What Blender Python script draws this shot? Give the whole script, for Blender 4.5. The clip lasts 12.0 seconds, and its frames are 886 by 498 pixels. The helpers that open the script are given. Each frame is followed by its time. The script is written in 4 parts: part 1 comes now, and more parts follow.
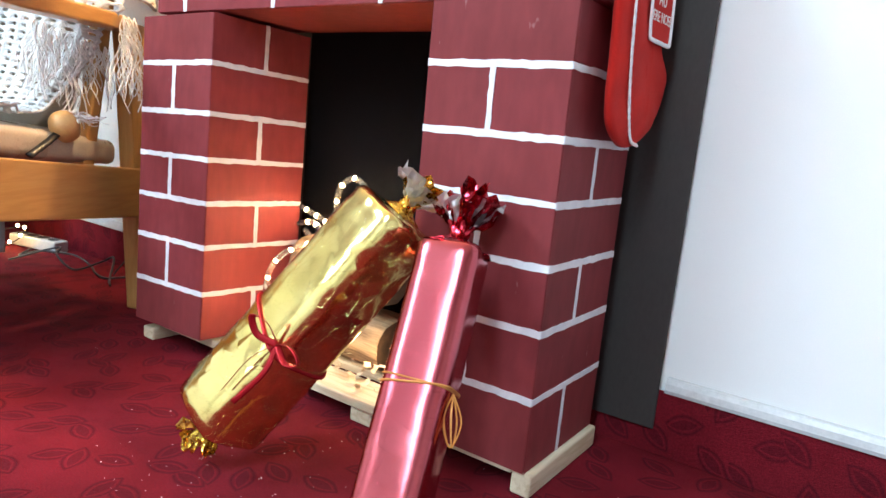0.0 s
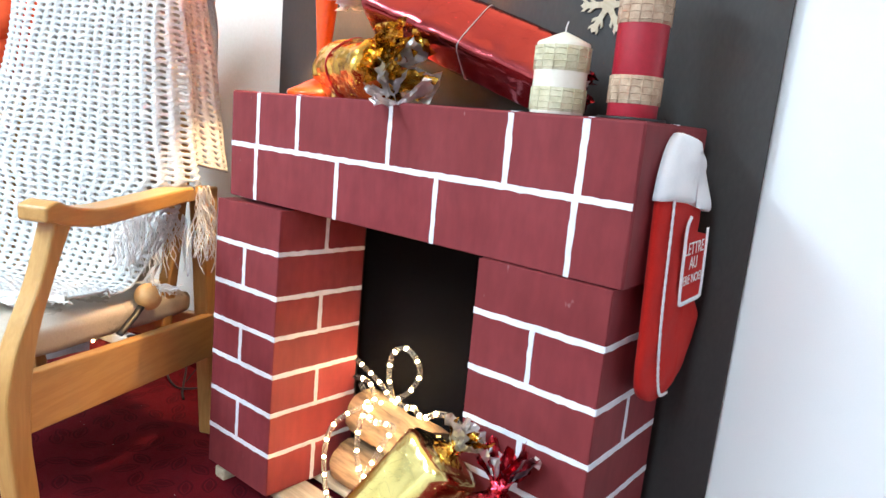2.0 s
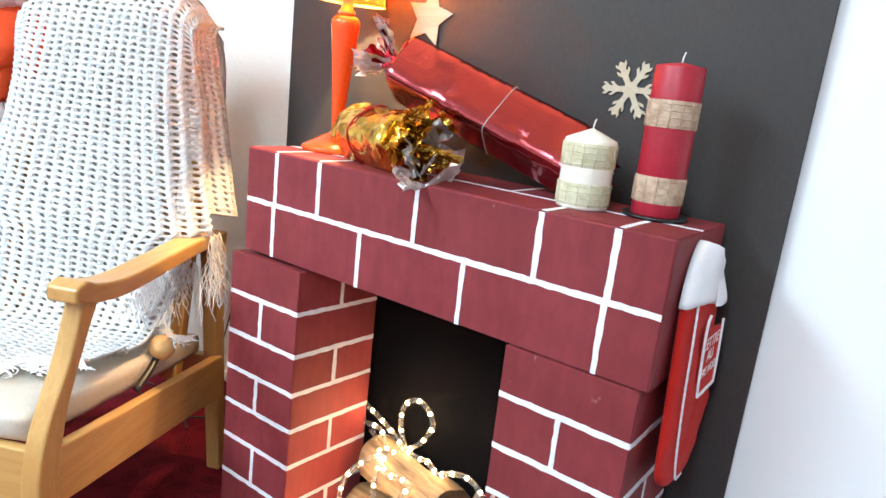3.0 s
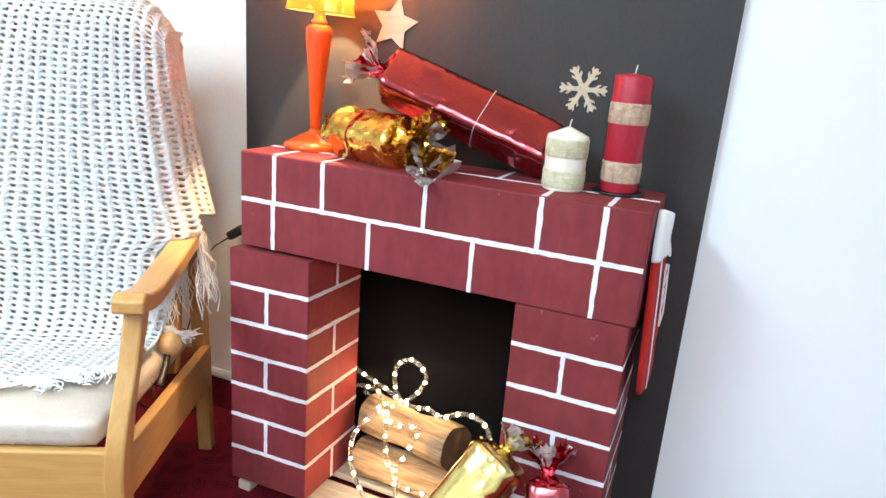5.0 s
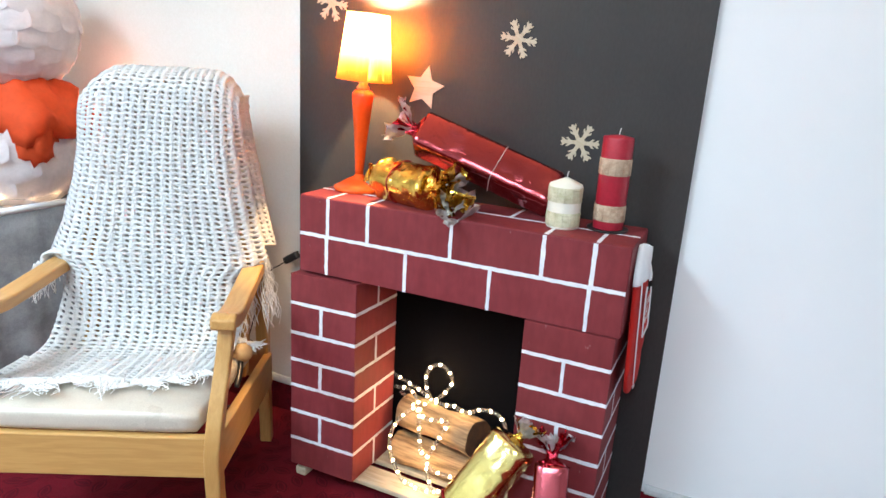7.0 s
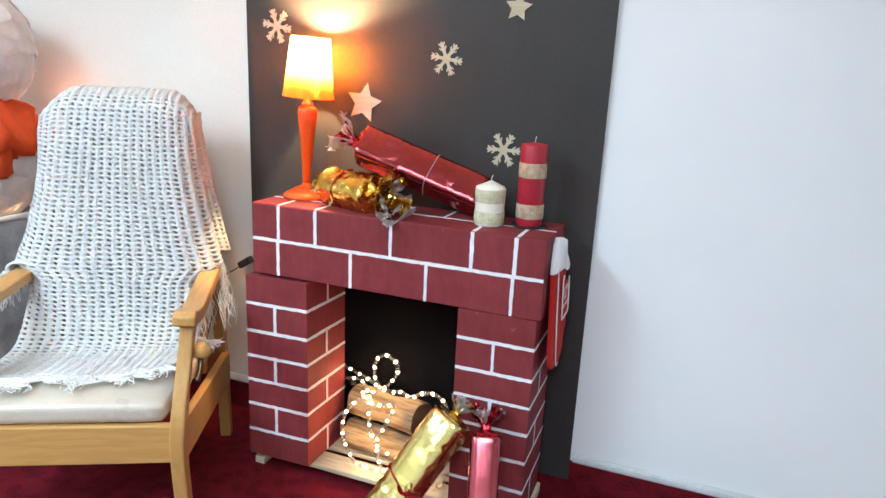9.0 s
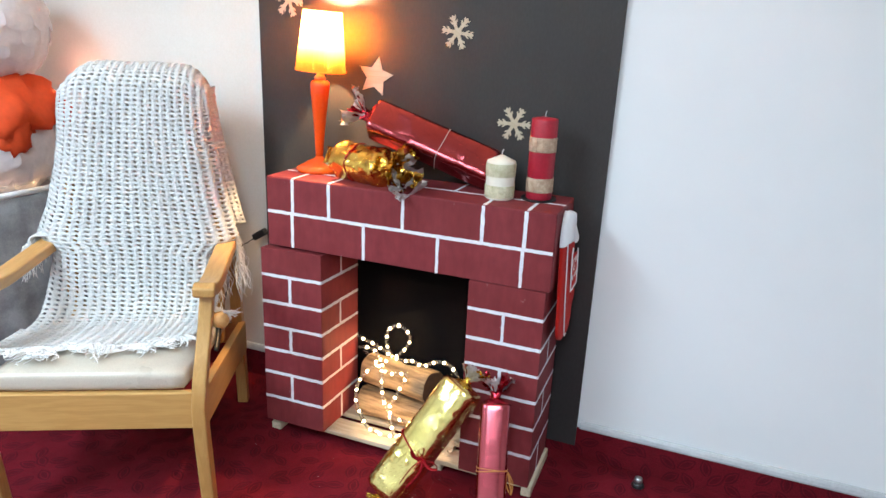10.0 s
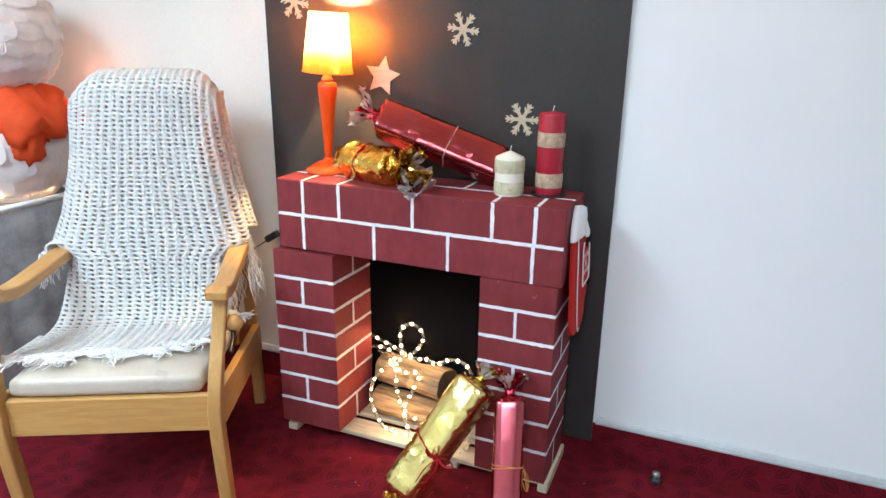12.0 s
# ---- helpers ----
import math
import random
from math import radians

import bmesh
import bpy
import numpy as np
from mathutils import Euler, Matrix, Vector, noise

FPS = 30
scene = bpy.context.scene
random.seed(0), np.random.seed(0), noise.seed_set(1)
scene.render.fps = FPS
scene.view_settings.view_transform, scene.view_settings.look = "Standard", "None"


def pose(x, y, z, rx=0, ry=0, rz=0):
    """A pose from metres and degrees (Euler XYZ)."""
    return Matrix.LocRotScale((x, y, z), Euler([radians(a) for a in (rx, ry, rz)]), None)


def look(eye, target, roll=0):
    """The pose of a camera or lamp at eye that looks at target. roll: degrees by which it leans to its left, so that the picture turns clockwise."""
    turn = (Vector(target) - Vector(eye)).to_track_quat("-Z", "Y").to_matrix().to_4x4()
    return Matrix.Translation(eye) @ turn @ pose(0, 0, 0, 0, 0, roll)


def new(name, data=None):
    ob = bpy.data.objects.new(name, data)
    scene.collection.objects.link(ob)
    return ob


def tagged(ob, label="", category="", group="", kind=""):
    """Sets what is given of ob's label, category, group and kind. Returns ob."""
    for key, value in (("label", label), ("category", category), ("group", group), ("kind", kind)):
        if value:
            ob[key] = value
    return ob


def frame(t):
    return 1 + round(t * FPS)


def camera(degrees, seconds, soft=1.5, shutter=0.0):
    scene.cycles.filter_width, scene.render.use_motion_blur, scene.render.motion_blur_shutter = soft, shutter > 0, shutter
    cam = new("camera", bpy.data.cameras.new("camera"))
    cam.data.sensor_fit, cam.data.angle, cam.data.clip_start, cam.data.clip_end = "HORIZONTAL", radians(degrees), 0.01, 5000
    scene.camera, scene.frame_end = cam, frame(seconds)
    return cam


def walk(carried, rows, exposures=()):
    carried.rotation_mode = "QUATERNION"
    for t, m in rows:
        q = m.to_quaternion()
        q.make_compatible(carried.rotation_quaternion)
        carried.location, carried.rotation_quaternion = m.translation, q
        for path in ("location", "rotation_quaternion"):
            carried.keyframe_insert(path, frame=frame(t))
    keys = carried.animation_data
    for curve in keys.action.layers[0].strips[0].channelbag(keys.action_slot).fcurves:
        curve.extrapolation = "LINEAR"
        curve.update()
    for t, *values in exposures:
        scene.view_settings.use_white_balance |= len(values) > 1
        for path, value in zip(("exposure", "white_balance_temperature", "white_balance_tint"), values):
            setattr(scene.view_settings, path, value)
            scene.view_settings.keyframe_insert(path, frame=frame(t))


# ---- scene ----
cam = camera(67.7, 12.0)
PATH = [
    (0, (1.319, -0.807, 0.504), (0.203, 0.816, 0.157), 5.4),
    (0.5, (1.332, -0.793, 0.571), (0.201, 0.818, 0.22), 5.8),
    (1, (1.326, -0.791, 0.705), (0.172, 0.808, 0.371), 3.9),
    (1.2, (1.328, -0.805, 0.74), (0.159, 0.787, 0.431), 3.6),
    (1.5, (1.334, -0.812, 0.801), (0.133, 0.748, 0.448), 3.9),
    (2, (1.313, -0.844, 0.901), (0.08, 0.682, 0.513), 5.2),
    (2.5, (1.267, -0.875, 0.996), (0.033, 0.638, 0.565), 6.2),
    (3, (1.222, -0.907, 1.082), (0.071, 0.663, 0.621), 6.4),
    (3.2, (1.204, -0.935, 1.068), (0.086, 0.658, 0.607), 8.0),
    (4.8, (1.034, -1.204, 1.152), (0.262, 0.554, 0.592), 5.4),
    (5, (1.052, -1.256, 1.164), (0.324, 0.523, 0.612), 4.5),
    (5.5, (1.08, -1.341, 1.2), (0.373, 0.449, 0.658), 3.7),
    (6, (1.108, -1.421, 1.245), (0.405, 0.375, 0.714), 2.0),
    (6.5, (1.154, -1.489, 1.275), (0.422, 0.292, 0.736), 2.4),
    (7, (1.164, -1.543, 1.312), (0.371, 0.212, 0.769), 3.5),
    (7.5, (1.207, -1.596, 1.315), (0.434, 0.179, 0.812), 4.1),
    (7.7, (1.23, -1.606, 1.332), (0.547, 0.209, 0.843), 3.7),
    (9.3, (1.292, -1.735, 1.346), (0.618, 0.07, 0.813), 2.6),
    (9.5, (1.289, -1.745, 1.363), (0.622, 0.051, 0.79), 2.9),
    (10, (1.294, -1.748, 1.362), (0.61, 0.032, 0.759), 2.6),
    (10.5, (1.295, -1.747, 1.364), (0.597, 0.025, 0.753), 2.4),
    (11, (1.305, -1.742, 1.361), (0.595, 0.027, 0.754), 1.5),
    (11.5, (1.305, -1.74, 1.363), (0.593, 0.029, 0.757), 0.8),
    (12, (1.308, -1.74, 1.364), (0.581, 0.019, 0.752), 0.8),
]
walk(cam, [(t, look(eye, target, roll)) for t, eye, target, roll in PATH],
     [(0.0, 0.42), (1.5, 0.34), (2.5, 0.34), (5.0, 0.22), (6.5, 0.03), (7.5, -0.07), (9.5, -0.15), (12.0, -0.15)])

# ---------------------------------------------------------------- light
world = bpy.data.worlds.new("world")
scene.world = world
world.use_nodes = True
world.node_tree.nodes["Background"].inputs[0].default_value = (0.8, 0.88, 1.0, 1)
world.node_tree.nodes["Background"].inputs[1].default_value = 0.3
LAMP_POWER, ROPE_POWER, LED_STRENGTH = 120.0, 0.28, 115.0
CEILING_Z, WALL_Y = 2.6, 0.29
CEIL_LIGHTS = [(-0.7, -1.9, 80.0), (1.2, -2.3, 46.0), (-1.0, -3.5, 50.0), (1.4, -3.5, 36.0)]


def area_lamp(name, x, y, z, sx, sy, power, colour):
    data = bpy.data.lights.new(name, "AREA")
    data.shape, data.size, data.size_y, data.energy, data.color = "RECTANGLE", sx, sy, power, colour
    ob = new(name, data)
    ob.location = (x, y, z)
    return ob


for x, y, power in CEIL_LIGHTS:
    area_lamp("ceiling_lamp", x, y, CEILING_Z - 0.075, 0.56, 1.16, power, (0.635, 0.86, 1.02))

bulb = bpy.data.lights.new("table_lamp_bulb", "POINT")
bulb.energy, bulb.color, bulb.shadow_soft_size = LAMP_POWER, (1.0, 0.66, 0.33), 0.02
new("table_lamp_bulb", bulb).location = (0.109, 0.168, 1.39)
for x, y, z in ((0.33, 0.13, 0.32), (0.40, 0.06, 0.16), (0.40, 0.02, 0.075), (0.50, 0.10, 0.34), (0.60, 0.05, 0.11)):
    glowing = bpy.data.lights.new("rope_light_glow", "POINT")
    glowing.energy, glowing.color, glowing.shadow_soft_size = ROPE_POWER, (1.0, 0.66, 0.36), 0.012
    new("rope_light_glow", glowing).location = (x, y, z)
# Unseen lamp added behind the orange cloth to put pink on the wall.
glowing = bpy.data.lights.new("fairy_light_glow", "POINT")
glowing.energy, glowing.color, glowing.shadow_soft_size = 0.45, (1.0, 0.42, 0.36), 0.03
new("fairy_light_glow", glowing).location = (-1.06, 0.19, 1.17)


# ---------------------------------------------------------------- materials
def mat(name, colour=(0.8, 0.8, 0.8), rough=0.5, metal=0.0, spec=0.5):
    m = bpy.data.materials.new(name)
    m.use_nodes = True
    b = m.node_tree.nodes["Principled BSDF"]
    b.inputs["Base Color"].default_value = (*colour, 1)
    b.inputs["Roughness"].default_value = rough
    b.inputs["Metallic"].default_value = metal
    b.inputs["Specular IOR Level"].default_value = spec
    return m


def N(m, kind, **inputs):
    n = m.node_tree.nodes.new(kind)
    for key, value in inputs.items():
        n.inputs[key.replace("_", " ")].default_value = value
    return n


def L(m, a, b):
    m.node_tree.links.new(a, b)


def bsdf(m):
    return m.node_tree.nodes["Principled BSDF"]


def coords(m, scale=(1, 1, 1), which="Object"):
    tc = N(m, "ShaderNodeTexCoord")
    mp = N(m, "ShaderNodeMapping")
    mp.inputs["Scale"].default_value = scale
    L(m, tc.outputs[which], mp.inputs["Vector"])
    return mp.outputs["Vector"]


def ramp(m, fac, stops):
    r = N(m, "ShaderNodeValToRGB")
    el = r.color_ramp.elements
    while len(el) < len(stops):
        el.new(0.5)
    for e, (p, c) in zip(el, stops):
        e.position, e.color = p, (*c, 1)
    L(m, fac, r.inputs["Fac"])
    return r.outputs["Color"]


def noise_tex(m, vec, scale, detail=4.0, rough=0.6):
    n = N(m, "ShaderNodeTexNoise", Scale=scale, Detail=detail, Roughness=rough)
    L(m, vec, n.inputs["Vector"])
    return n.outputs["Fac"]


def mix(m, fac, a, b, mode="MIX"):
    n = m.node_tree.nodes.new("ShaderNodeMix")
    n.data_type, n.blend_type = "RGBA", mode
    for sock, val in ((n.inputs[0], fac), (n.inputs[6], a), (n.inputs[7], b)):
        if isinstance(val, (int, float)):
            sock.default_value = val
        elif isinstance(val, tuple):
            sock.default_value = (*val, 1)
        else:
            L(m, val, sock)
    return n.outputs[2]


def math_node(m, op, a, b=0.0, c=0.0):
    n = m.node_tree.nodes.new("ShaderNodeMath")
    n.operation = op
    for sock, val in zip(n.inputs, (a, b, c)):
        if isinstance(val, (int, float)):
            sock.default_value = val
        else:
            L(m, val, sock)
    return n.outputs[0]


def bump(m, height, strength=0.3, dist=0.002):
    b = N(m, "ShaderNodeBump", Strength=strength, Distance=dist)
    L(m, height, b.inputs["Height"])
    L(m, b.outputs["Normal"], bsdf(m).inputs["Normal"])


def set_col(m, sock):
    L(m, sock, bsdf(m).inputs["Base Color"])


def mottled(name, c1, c2, scale=8.0, rough=0.6, stretch=(1, 1, 1), grain=120.0, relief=0.15, metal=0.0, spec=0.5):
    m = mat(name, c1, rough, metal, spec)
    v = coords(m, stretch)
    a = noise_tex(m, v, scale)
    g = noise_tex(m, v, grain, 3)
    base = ramp(m, a, [(0.35, c1), (0.65, c2)])
    set_col(m, mix(m, 0.12, base, ramp(m, g, [(0.3, (0.2, 0.2, 0.2)), (0.7, (0.9, 0.9, 0.9))]), "OVERLAY"))
    bump(m, g, relief, 0.001)
    r = ramp(m, a, [(0.3, (rough * 0.85,) * 3), (0.7, (min(1, rough * 1.15),) * 3)])
    L(m, r, bsdf(m).inputs["Roughness"])
    return m


def brick_paint():
    m = mat("brick_paint", (0.2, 0.03, 0.045), 0.6, spec=0.18)
    v = coords(m, (1, 1, 0.28))
    w = coords(m)
    streak = noise_tex(m, v, 48, 5)
    patch = noise_tex(m, w, 7, 3)
    info = N(m, "ShaderNodeObjectInfo")
    base = ramp(m, patch, [(0.3, (0.19, 0.028, 0.034)), (0.7, (0.255, 0.044, 0.052))])
    base = mix(m, math_node(m, "MULTIPLY", info.outputs["Random"], 0.35), base, (0.17, 0.032, 0.03))
    base = mix(m, 0.2, base, ramp(m, streak, [(0.3, (0.25,) * 3), (0.7, (0.75,) * 3)]), "OVERLAY")
    scuff = noise_tex(m, coords(m, (1, 1, 0.45)), 62, 2, 0.5)
    set_col(m, mix(m, ramp(m, scuff, [(0.75, (0, 0, 0)), (0.80, (0.32, 0.32, 0.32))]), base, (0.5, 0.36, 0.36)))
    bump(m, streak, 0.25, 0.0008)
    return m


def carpet():
    m = mat("carpet", (0.16, 0.008, 0.016), 0.95, spec=0.1)
    g = m.node_tree.nodes.new("ShaderNodeNewGeometry")
    sep = N(m, "ShaderNodeSeparateXYZ")
    L(m, g.outputs["Position"], sep.inputs[0])
    comb = N(m, "ShaderNodeCombineXYZ")
    L(m, sep.outputs[0], comb.inputs[0])
    L(m, math_node(m, "ADD", sep.outputs[1], sep.outputs[2]), comb.inputs[1])
    warp = N(m, "ShaderNodeVectorMath")
    warp.operation = "SCALE"
    warp.inputs["Scale"].default_value = 14.5
    L(m, comb.outputs[0], warp.inputs[0])
    vo = N(m, "ShaderNodeTexVoronoi", Scale=1.0, Randomness=0.75)
    vo.voronoi_dimensions = "2D"
    L(m, warp.outputs[0], vo.inputs["Vector"])
    d = N(m, "ShaderNodeVectorMath")
    d.operation = "SUBTRACT"
    L(m, warp.outputs[0], d.inputs[0])
    L(m, vo.outputs["Position"], d.inputs[1])
    ang = N(m, "ShaderNodeSeparateColor")
    L(m, vo.outputs["Color"], ang.inputs[0])
    rot = N(m, "ShaderNodeVectorRotate")
    rot.rotation_type = "Z_AXIS"
    L(m, d.outputs[0], rot.inputs["Vector"])
    L(m, math_node(m, "MULTIPLY", ang.outputs[0], 6.28), rot.inputs["Angle"])
    s2 = N(m, "ShaderNodeSeparateXYZ")
    L(m, rot.outputs[0], s2.inputs[0])
    x2 = math_node(m, "POWER", math_node(m, "ABSOLUTE", math_node(m, "MULTIPLY", s2.outputs[0], 2.0)), 2.0)
    half = math_node(m, "MULTIPLY", math_node(m, "SUBTRACT", 1.0, x2), 0.27)
    k = math_node(m, "SUBTRACT", half, math_node(m, "ABSOLUTE", s2.outputs[1]))
    ring = math_node(m, "SUBTRACT", 1.0, math_node(m, "MULTIPLY", math_node(m, "ABSOLUTE", math_node(m, "SUBTRACT", k, 0.05)), 15.0))
    leaf = math_node(m, "MAXIMUM", math_node(m, "MINIMUM", ring, 1.0), math_node(m, "MULTIPLY", math_node(m, "GREATER_THAN", k, 0.15), 0.7))
    leaf = math_node(m, "MAXIMUM", leaf, 0.0)
    pos = g.outputs["Position"]
    fuzz = noise_tex(m, pos, 420, 3, 0.8)
    blot = noise_tex(m, pos, 9, 4)
    base = ramp(m, blot, [(0.3, (0.125, 0.007, 0.013)), (0.7, (0.18, 0.010, 0.019))])
    patt = mix(m, math_node(m, "MULTIPLY", leaf, 0.64), base, (0.035, 0.003, 0.008))
    set_col(m, mix(m, 0.5, patt, ramp(m, fuzz, [(0.3, (0.15,) * 3), (0.7, (0.85,) * 3)]), "OVERLAY"))
    bump(m, fuzz, 0.6, 0.004)
    return m


def wood(name, c1, c2, axis=0, rough=0.45, rings=14.0):
    m = mat(name, c1, rough)
    st = [9.0, 9.0, 9.0]
    st[axis] = 0.9
    v = coords(m, tuple(st))
    n = noise_tex(m, v, 2.2, 5, 0.55)
    saw = math_node(m, "SINE", math_node(m, "MULTIPLY", n, rings * 3))
    st2 = [60.0, 60.0, 60.0]
    st2[axis] = 3.0
    fine = noise_tex(m, coords(m, tuple(st2)), 6, 3)
    f = math_node(m, "ADD", math_node(m, "MULTIPLY", saw, 0.16), math_node(m, "ADD", math_node(m, "MULTIPLY", fine, 0.5), 0.25))
    set_col(m, ramp(m, f, [(0.25, c2), (0.75, c1)]))
    bump(m, fine, 0.12, 0.0006)
    return m


def foil(name, c1, c2, rough=0.17, slope=0.3, cells=45.0, calm=0.5):
    """Metal foil: flat facets of random tilt between sharp creases, with calmer stretches."""
    m = mat(name, c1, rough, 1.0)
    v = coords(m)
    n = noise_tex(m, v, 9.0, 2.0, 0.5)
    set_col(m, ramp(m, n, [(0.35, c1), (0.7, c2)]))
    heights = []
    for scale in (cells, cells * 2.3):
        vo = N(m, "ShaderNodeTexVoronoi", Scale=scale, Randomness=1.0)
        L(m, v, vo.inputs["Vector"])
        d = N(m, "ShaderNodeVectorMath")
        d.operation = "SUBTRACT"
        L(m, v, d.inputs[0])
        L(m, vo.outputs["Position"], d.inputs[1])
        tilt = N(m, "ShaderNodeVectorMath")
        tilt.operation = "SUBTRACT"
        L(m, vo.outputs["Color"], tilt.inputs[0])
        tilt.inputs[1].default_value = (0.5, 0.5, 0.5)
        dot = N(m, "ShaderNodeVectorMath")
        dot.operation = "DOT_PRODUCT"
        L(m, d.outputs[0], dot.inputs[0])
        L(m, tilt.outputs[0], dot.inputs[1])
        heights.append(dot.outputs["Value"])
    mask = ramp(m, noise_tex(m, v, 7.0, 1.0), [(0.42, (1 - calm,) * 3), (0.6, (1, 1, 1))])
    h = math_node(m, "ADD", heights[0], math_node(m, "MULTIPLY", heights[1], 0.45))
    bump(m, math_node(m, "MULTIPLY", h, mask), 1.0, slope)
    return m


def cloth(name, c1, c2, scale=300.0, rough=0.9, relief=0.4, sheen=0.3):
    m = mottled(name, c1, c2, 14.0, rough, grain=scale, relief=relief, spec=0.2)
    bsdf(m).inputs["Sheen Weight"].default_value = sheen
    return m


def glow(name, colour, strength):
    m = bpy.data.materials.new(name)
    m.use_nodes = True
    b = m.node_tree.nodes["Principled BSDF"]
    b.inputs["Base Color"].default_value = (*colour, 1)
    b.inputs["Emission Color"].default_value = (*colour, 1)
    b.inputs["Emission Strength"].default_value = strength
    return m


def translucent(name, colour, share, rough=0.6, grain=0.0):
    m = mat(name, colour, rough)
    tr = N(m, "ShaderNodeBsdfTranslucent")
    tr.inputs["Color"].default_value = (*colour, 1)
    mx = N(m, "ShaderNodeMixShader")
    mx.inputs[0].default_value = share
    out = m.node_tree.nodes["Material Output"]
    L(m, bsdf(m).outputs[0], mx.inputs[1])
    L(m, tr.outputs[0], mx.inputs[2])
    L(m, mx.outputs[0], out.inputs["Surface"])
    if grain:
        n = noise_tex(m, coords(m), grain, 4)
        c = ramp(m, n, [(0.3, tuple(0.88 * q for q in colour)), (0.7, colour)])
        set_col(m, c)
        L(m, c, tr.inputs["Color"])
        bump(m, n, 0.4, 0.002)
    return m


BRICK = brick_paint()
MORTAR = mottled("white_line_paint", (0.72, 0.74, 0.8), (0.85, 0.86, 0.9), 40.0, 0.5, grain=200, relief=0.3)
WHITE_WALL = mottled("white_wall_board", (0.81, 0.85, 0.87), (0.85, 0.88, 0.9), 1.6, 0.38, grain=500, relief=0.02)
CREAM_WALL = mottled("cream_wall", (0.74, 0.71, 0.66), (0.79, 0.76, 0.71), 1.3, 0.75, grain=140, relief=0.12)
ROOM_WALL = mottled("room_wall", (0.66, 0.64, 0.6), (0.72, 0.7, 0.66), 1.3, 0.8)
CEILING = mottled("ceiling_paint", (0.76, 0.76, 0.74), (0.8, 0.8, 0.78), 2.0, 0.9)
PANEL = mottled("dark_grey_panel", (0.035, 0.032, 0.032), (0.046, 0.042, 0.041), 2.5, 0.5, (1, 1, 0.4), grain=160, relief=0.05, spec=0.3)
# Black card, its colour sunk further to hold the hearth's shade.
SHADED_BLACK_CARD = mottled("shaded_black_card", (0.002, 0.002, 0.0028), (0.004, 0.004, 0.005), 6.0, 0.9, spec=0.06)
TRIM = mottled("grey_white_trim", (0.44, 0.46, 0.48), (0.52, 0.54, 0.56), 12.0, 0.35, relief=0.03)
CARPET = carpet()
BEECH = {a: wood("beech_" + "xyz"[a], (0.57, 0.325, 0.112), (0.49, 0.262, 0.083), a, 0.33) for a in range(3)}
PINE = {a: wood("rough_pine_" + "xyz"[a], (0.70, 0.6, 0.45), (0.52, 0.41, 0.27), a, 0.75) for a in range(2)}
BARK = wood("log_bark", (0.37, 0.245, 0.135), (0.085, 0.048, 0.022), 0, 0.9, 9)
LOG_END = mottled("log_end_dark", (0.03, 0.018, 0.01), (0.07, 0.04, 0.022), 30.0, 0.9)
VINYL = mottled("cream_vinyl", (0.52, 0.46, 0.385), (0.58, 0.515, 0.43), 6.0, 0.3, grain=260, relief=0.1)


def yarn():
    m = mat("white_yarn", (0.72, 0.72, 0.7), 0.95, spec=0.1)
    v = coords(m)
    vo = N(m, "ShaderNodeTexVoronoi", Scale=270.0)
    L(m, v, vo.inputs["Vector"])
    f = noise_tex(m, v, 16, 3)
    base = ramp(m, f, [(0.3, (0.85, 0.85, 0.845)), (0.7, (0.92, 0.92, 0.915))])
    # Crevice shade between stitches is put into the yarn's colour.
    col = mix(m, 0.35, base, ramp(m, vo.outputs["Distance"], [(0.15, (1, 1, 1)), (0.75, (0.62, 0.62, 0.62))]), "MULTIPLY")
    set_col(m, col)
    h = math_node(m, "ADD", math_node(m, "MULTIPLY", vo.outputs["Distance"], -1.0), math_node(m, "MULTIPLY", noise_tex(m, v, 700, 2), 0.5))
    bump(m, h, 0.8, 0.003)
    tr = N(m, "ShaderNodeBsdfTranslucent")
    L(m, col, tr.inputs["Color"])
    mx = N(m, "ShaderNodeMixShader")
    mx.inputs[0].default_value = 0.18
    L(m, bsdf(m).outputs[0], mx.inputs[1])
    L(m, tr.outputs[0], mx.inputs[2])
    L(m, mx.outputs[0], m.node_tree.nodes["Material Output"].inputs["Surface"])
    return m


YARN = yarn()
FRINGE = mottled("white_fringe_yarn", (0.86, 0.86, 0.855), (0.92, 0.92, 0.915), 60.0, 0.95, spec=0.1)
GOLD = foil("gold_foil", (0.82, 0.68, 0.23), (0.9, 0.77, 0.33), 0.17, 0.26, 30.0, 0.82)
DEEP_GOLD = foil("deep_gold_foil", (0.8, 0.5, 0.09), (0.9, 0.62, 0.16), 0.2, 0.5, 38.0, 0.6)
GOLD_CRUMPLE = foil("gold_foil_crumpled", (0.85, 0.52, 0.08), (0.95, 0.68, 0.18), 0.14, 1.0, 70.0, 0.1)
RED_FOIL = foil("red_foil", (0.34, 0.058, 0.066), (0.4, 0.075, 0.08), 0.2, 0.28, 24.0, 0.7)
PINK_FOIL = foil("pink_red_foil", (0.48, 0.092, 0.115), (0.54, 0.125, 0.145), 0.21, 0.1, 20.0, 0.9)
RED_CRUMPLE = foil("red_foil_crumpled", (0.6, 0.04, 0.07), (0.72, 0.07, 0.1), 0.14, 1.0, 70.0, 0.1)
SILVER = foil("silver_foil_lining", (0.86, 0.86, 0.88), (0.93, 0.93, 0.94), 0.3, 0.7, 60.0, 0.2)
bsdf(SILVER).inputs["Metallic"].default_value = 0.86
RAFFIA = mottled("orange_raffia", (0.5, 0.16, 0.03), (0.62, 0.26, 0.06), 30.0, 0.5)
RED_RIBBON = mat("red_ribbon", (0.5, 0.02, 0.03), 0.25, 0.6)
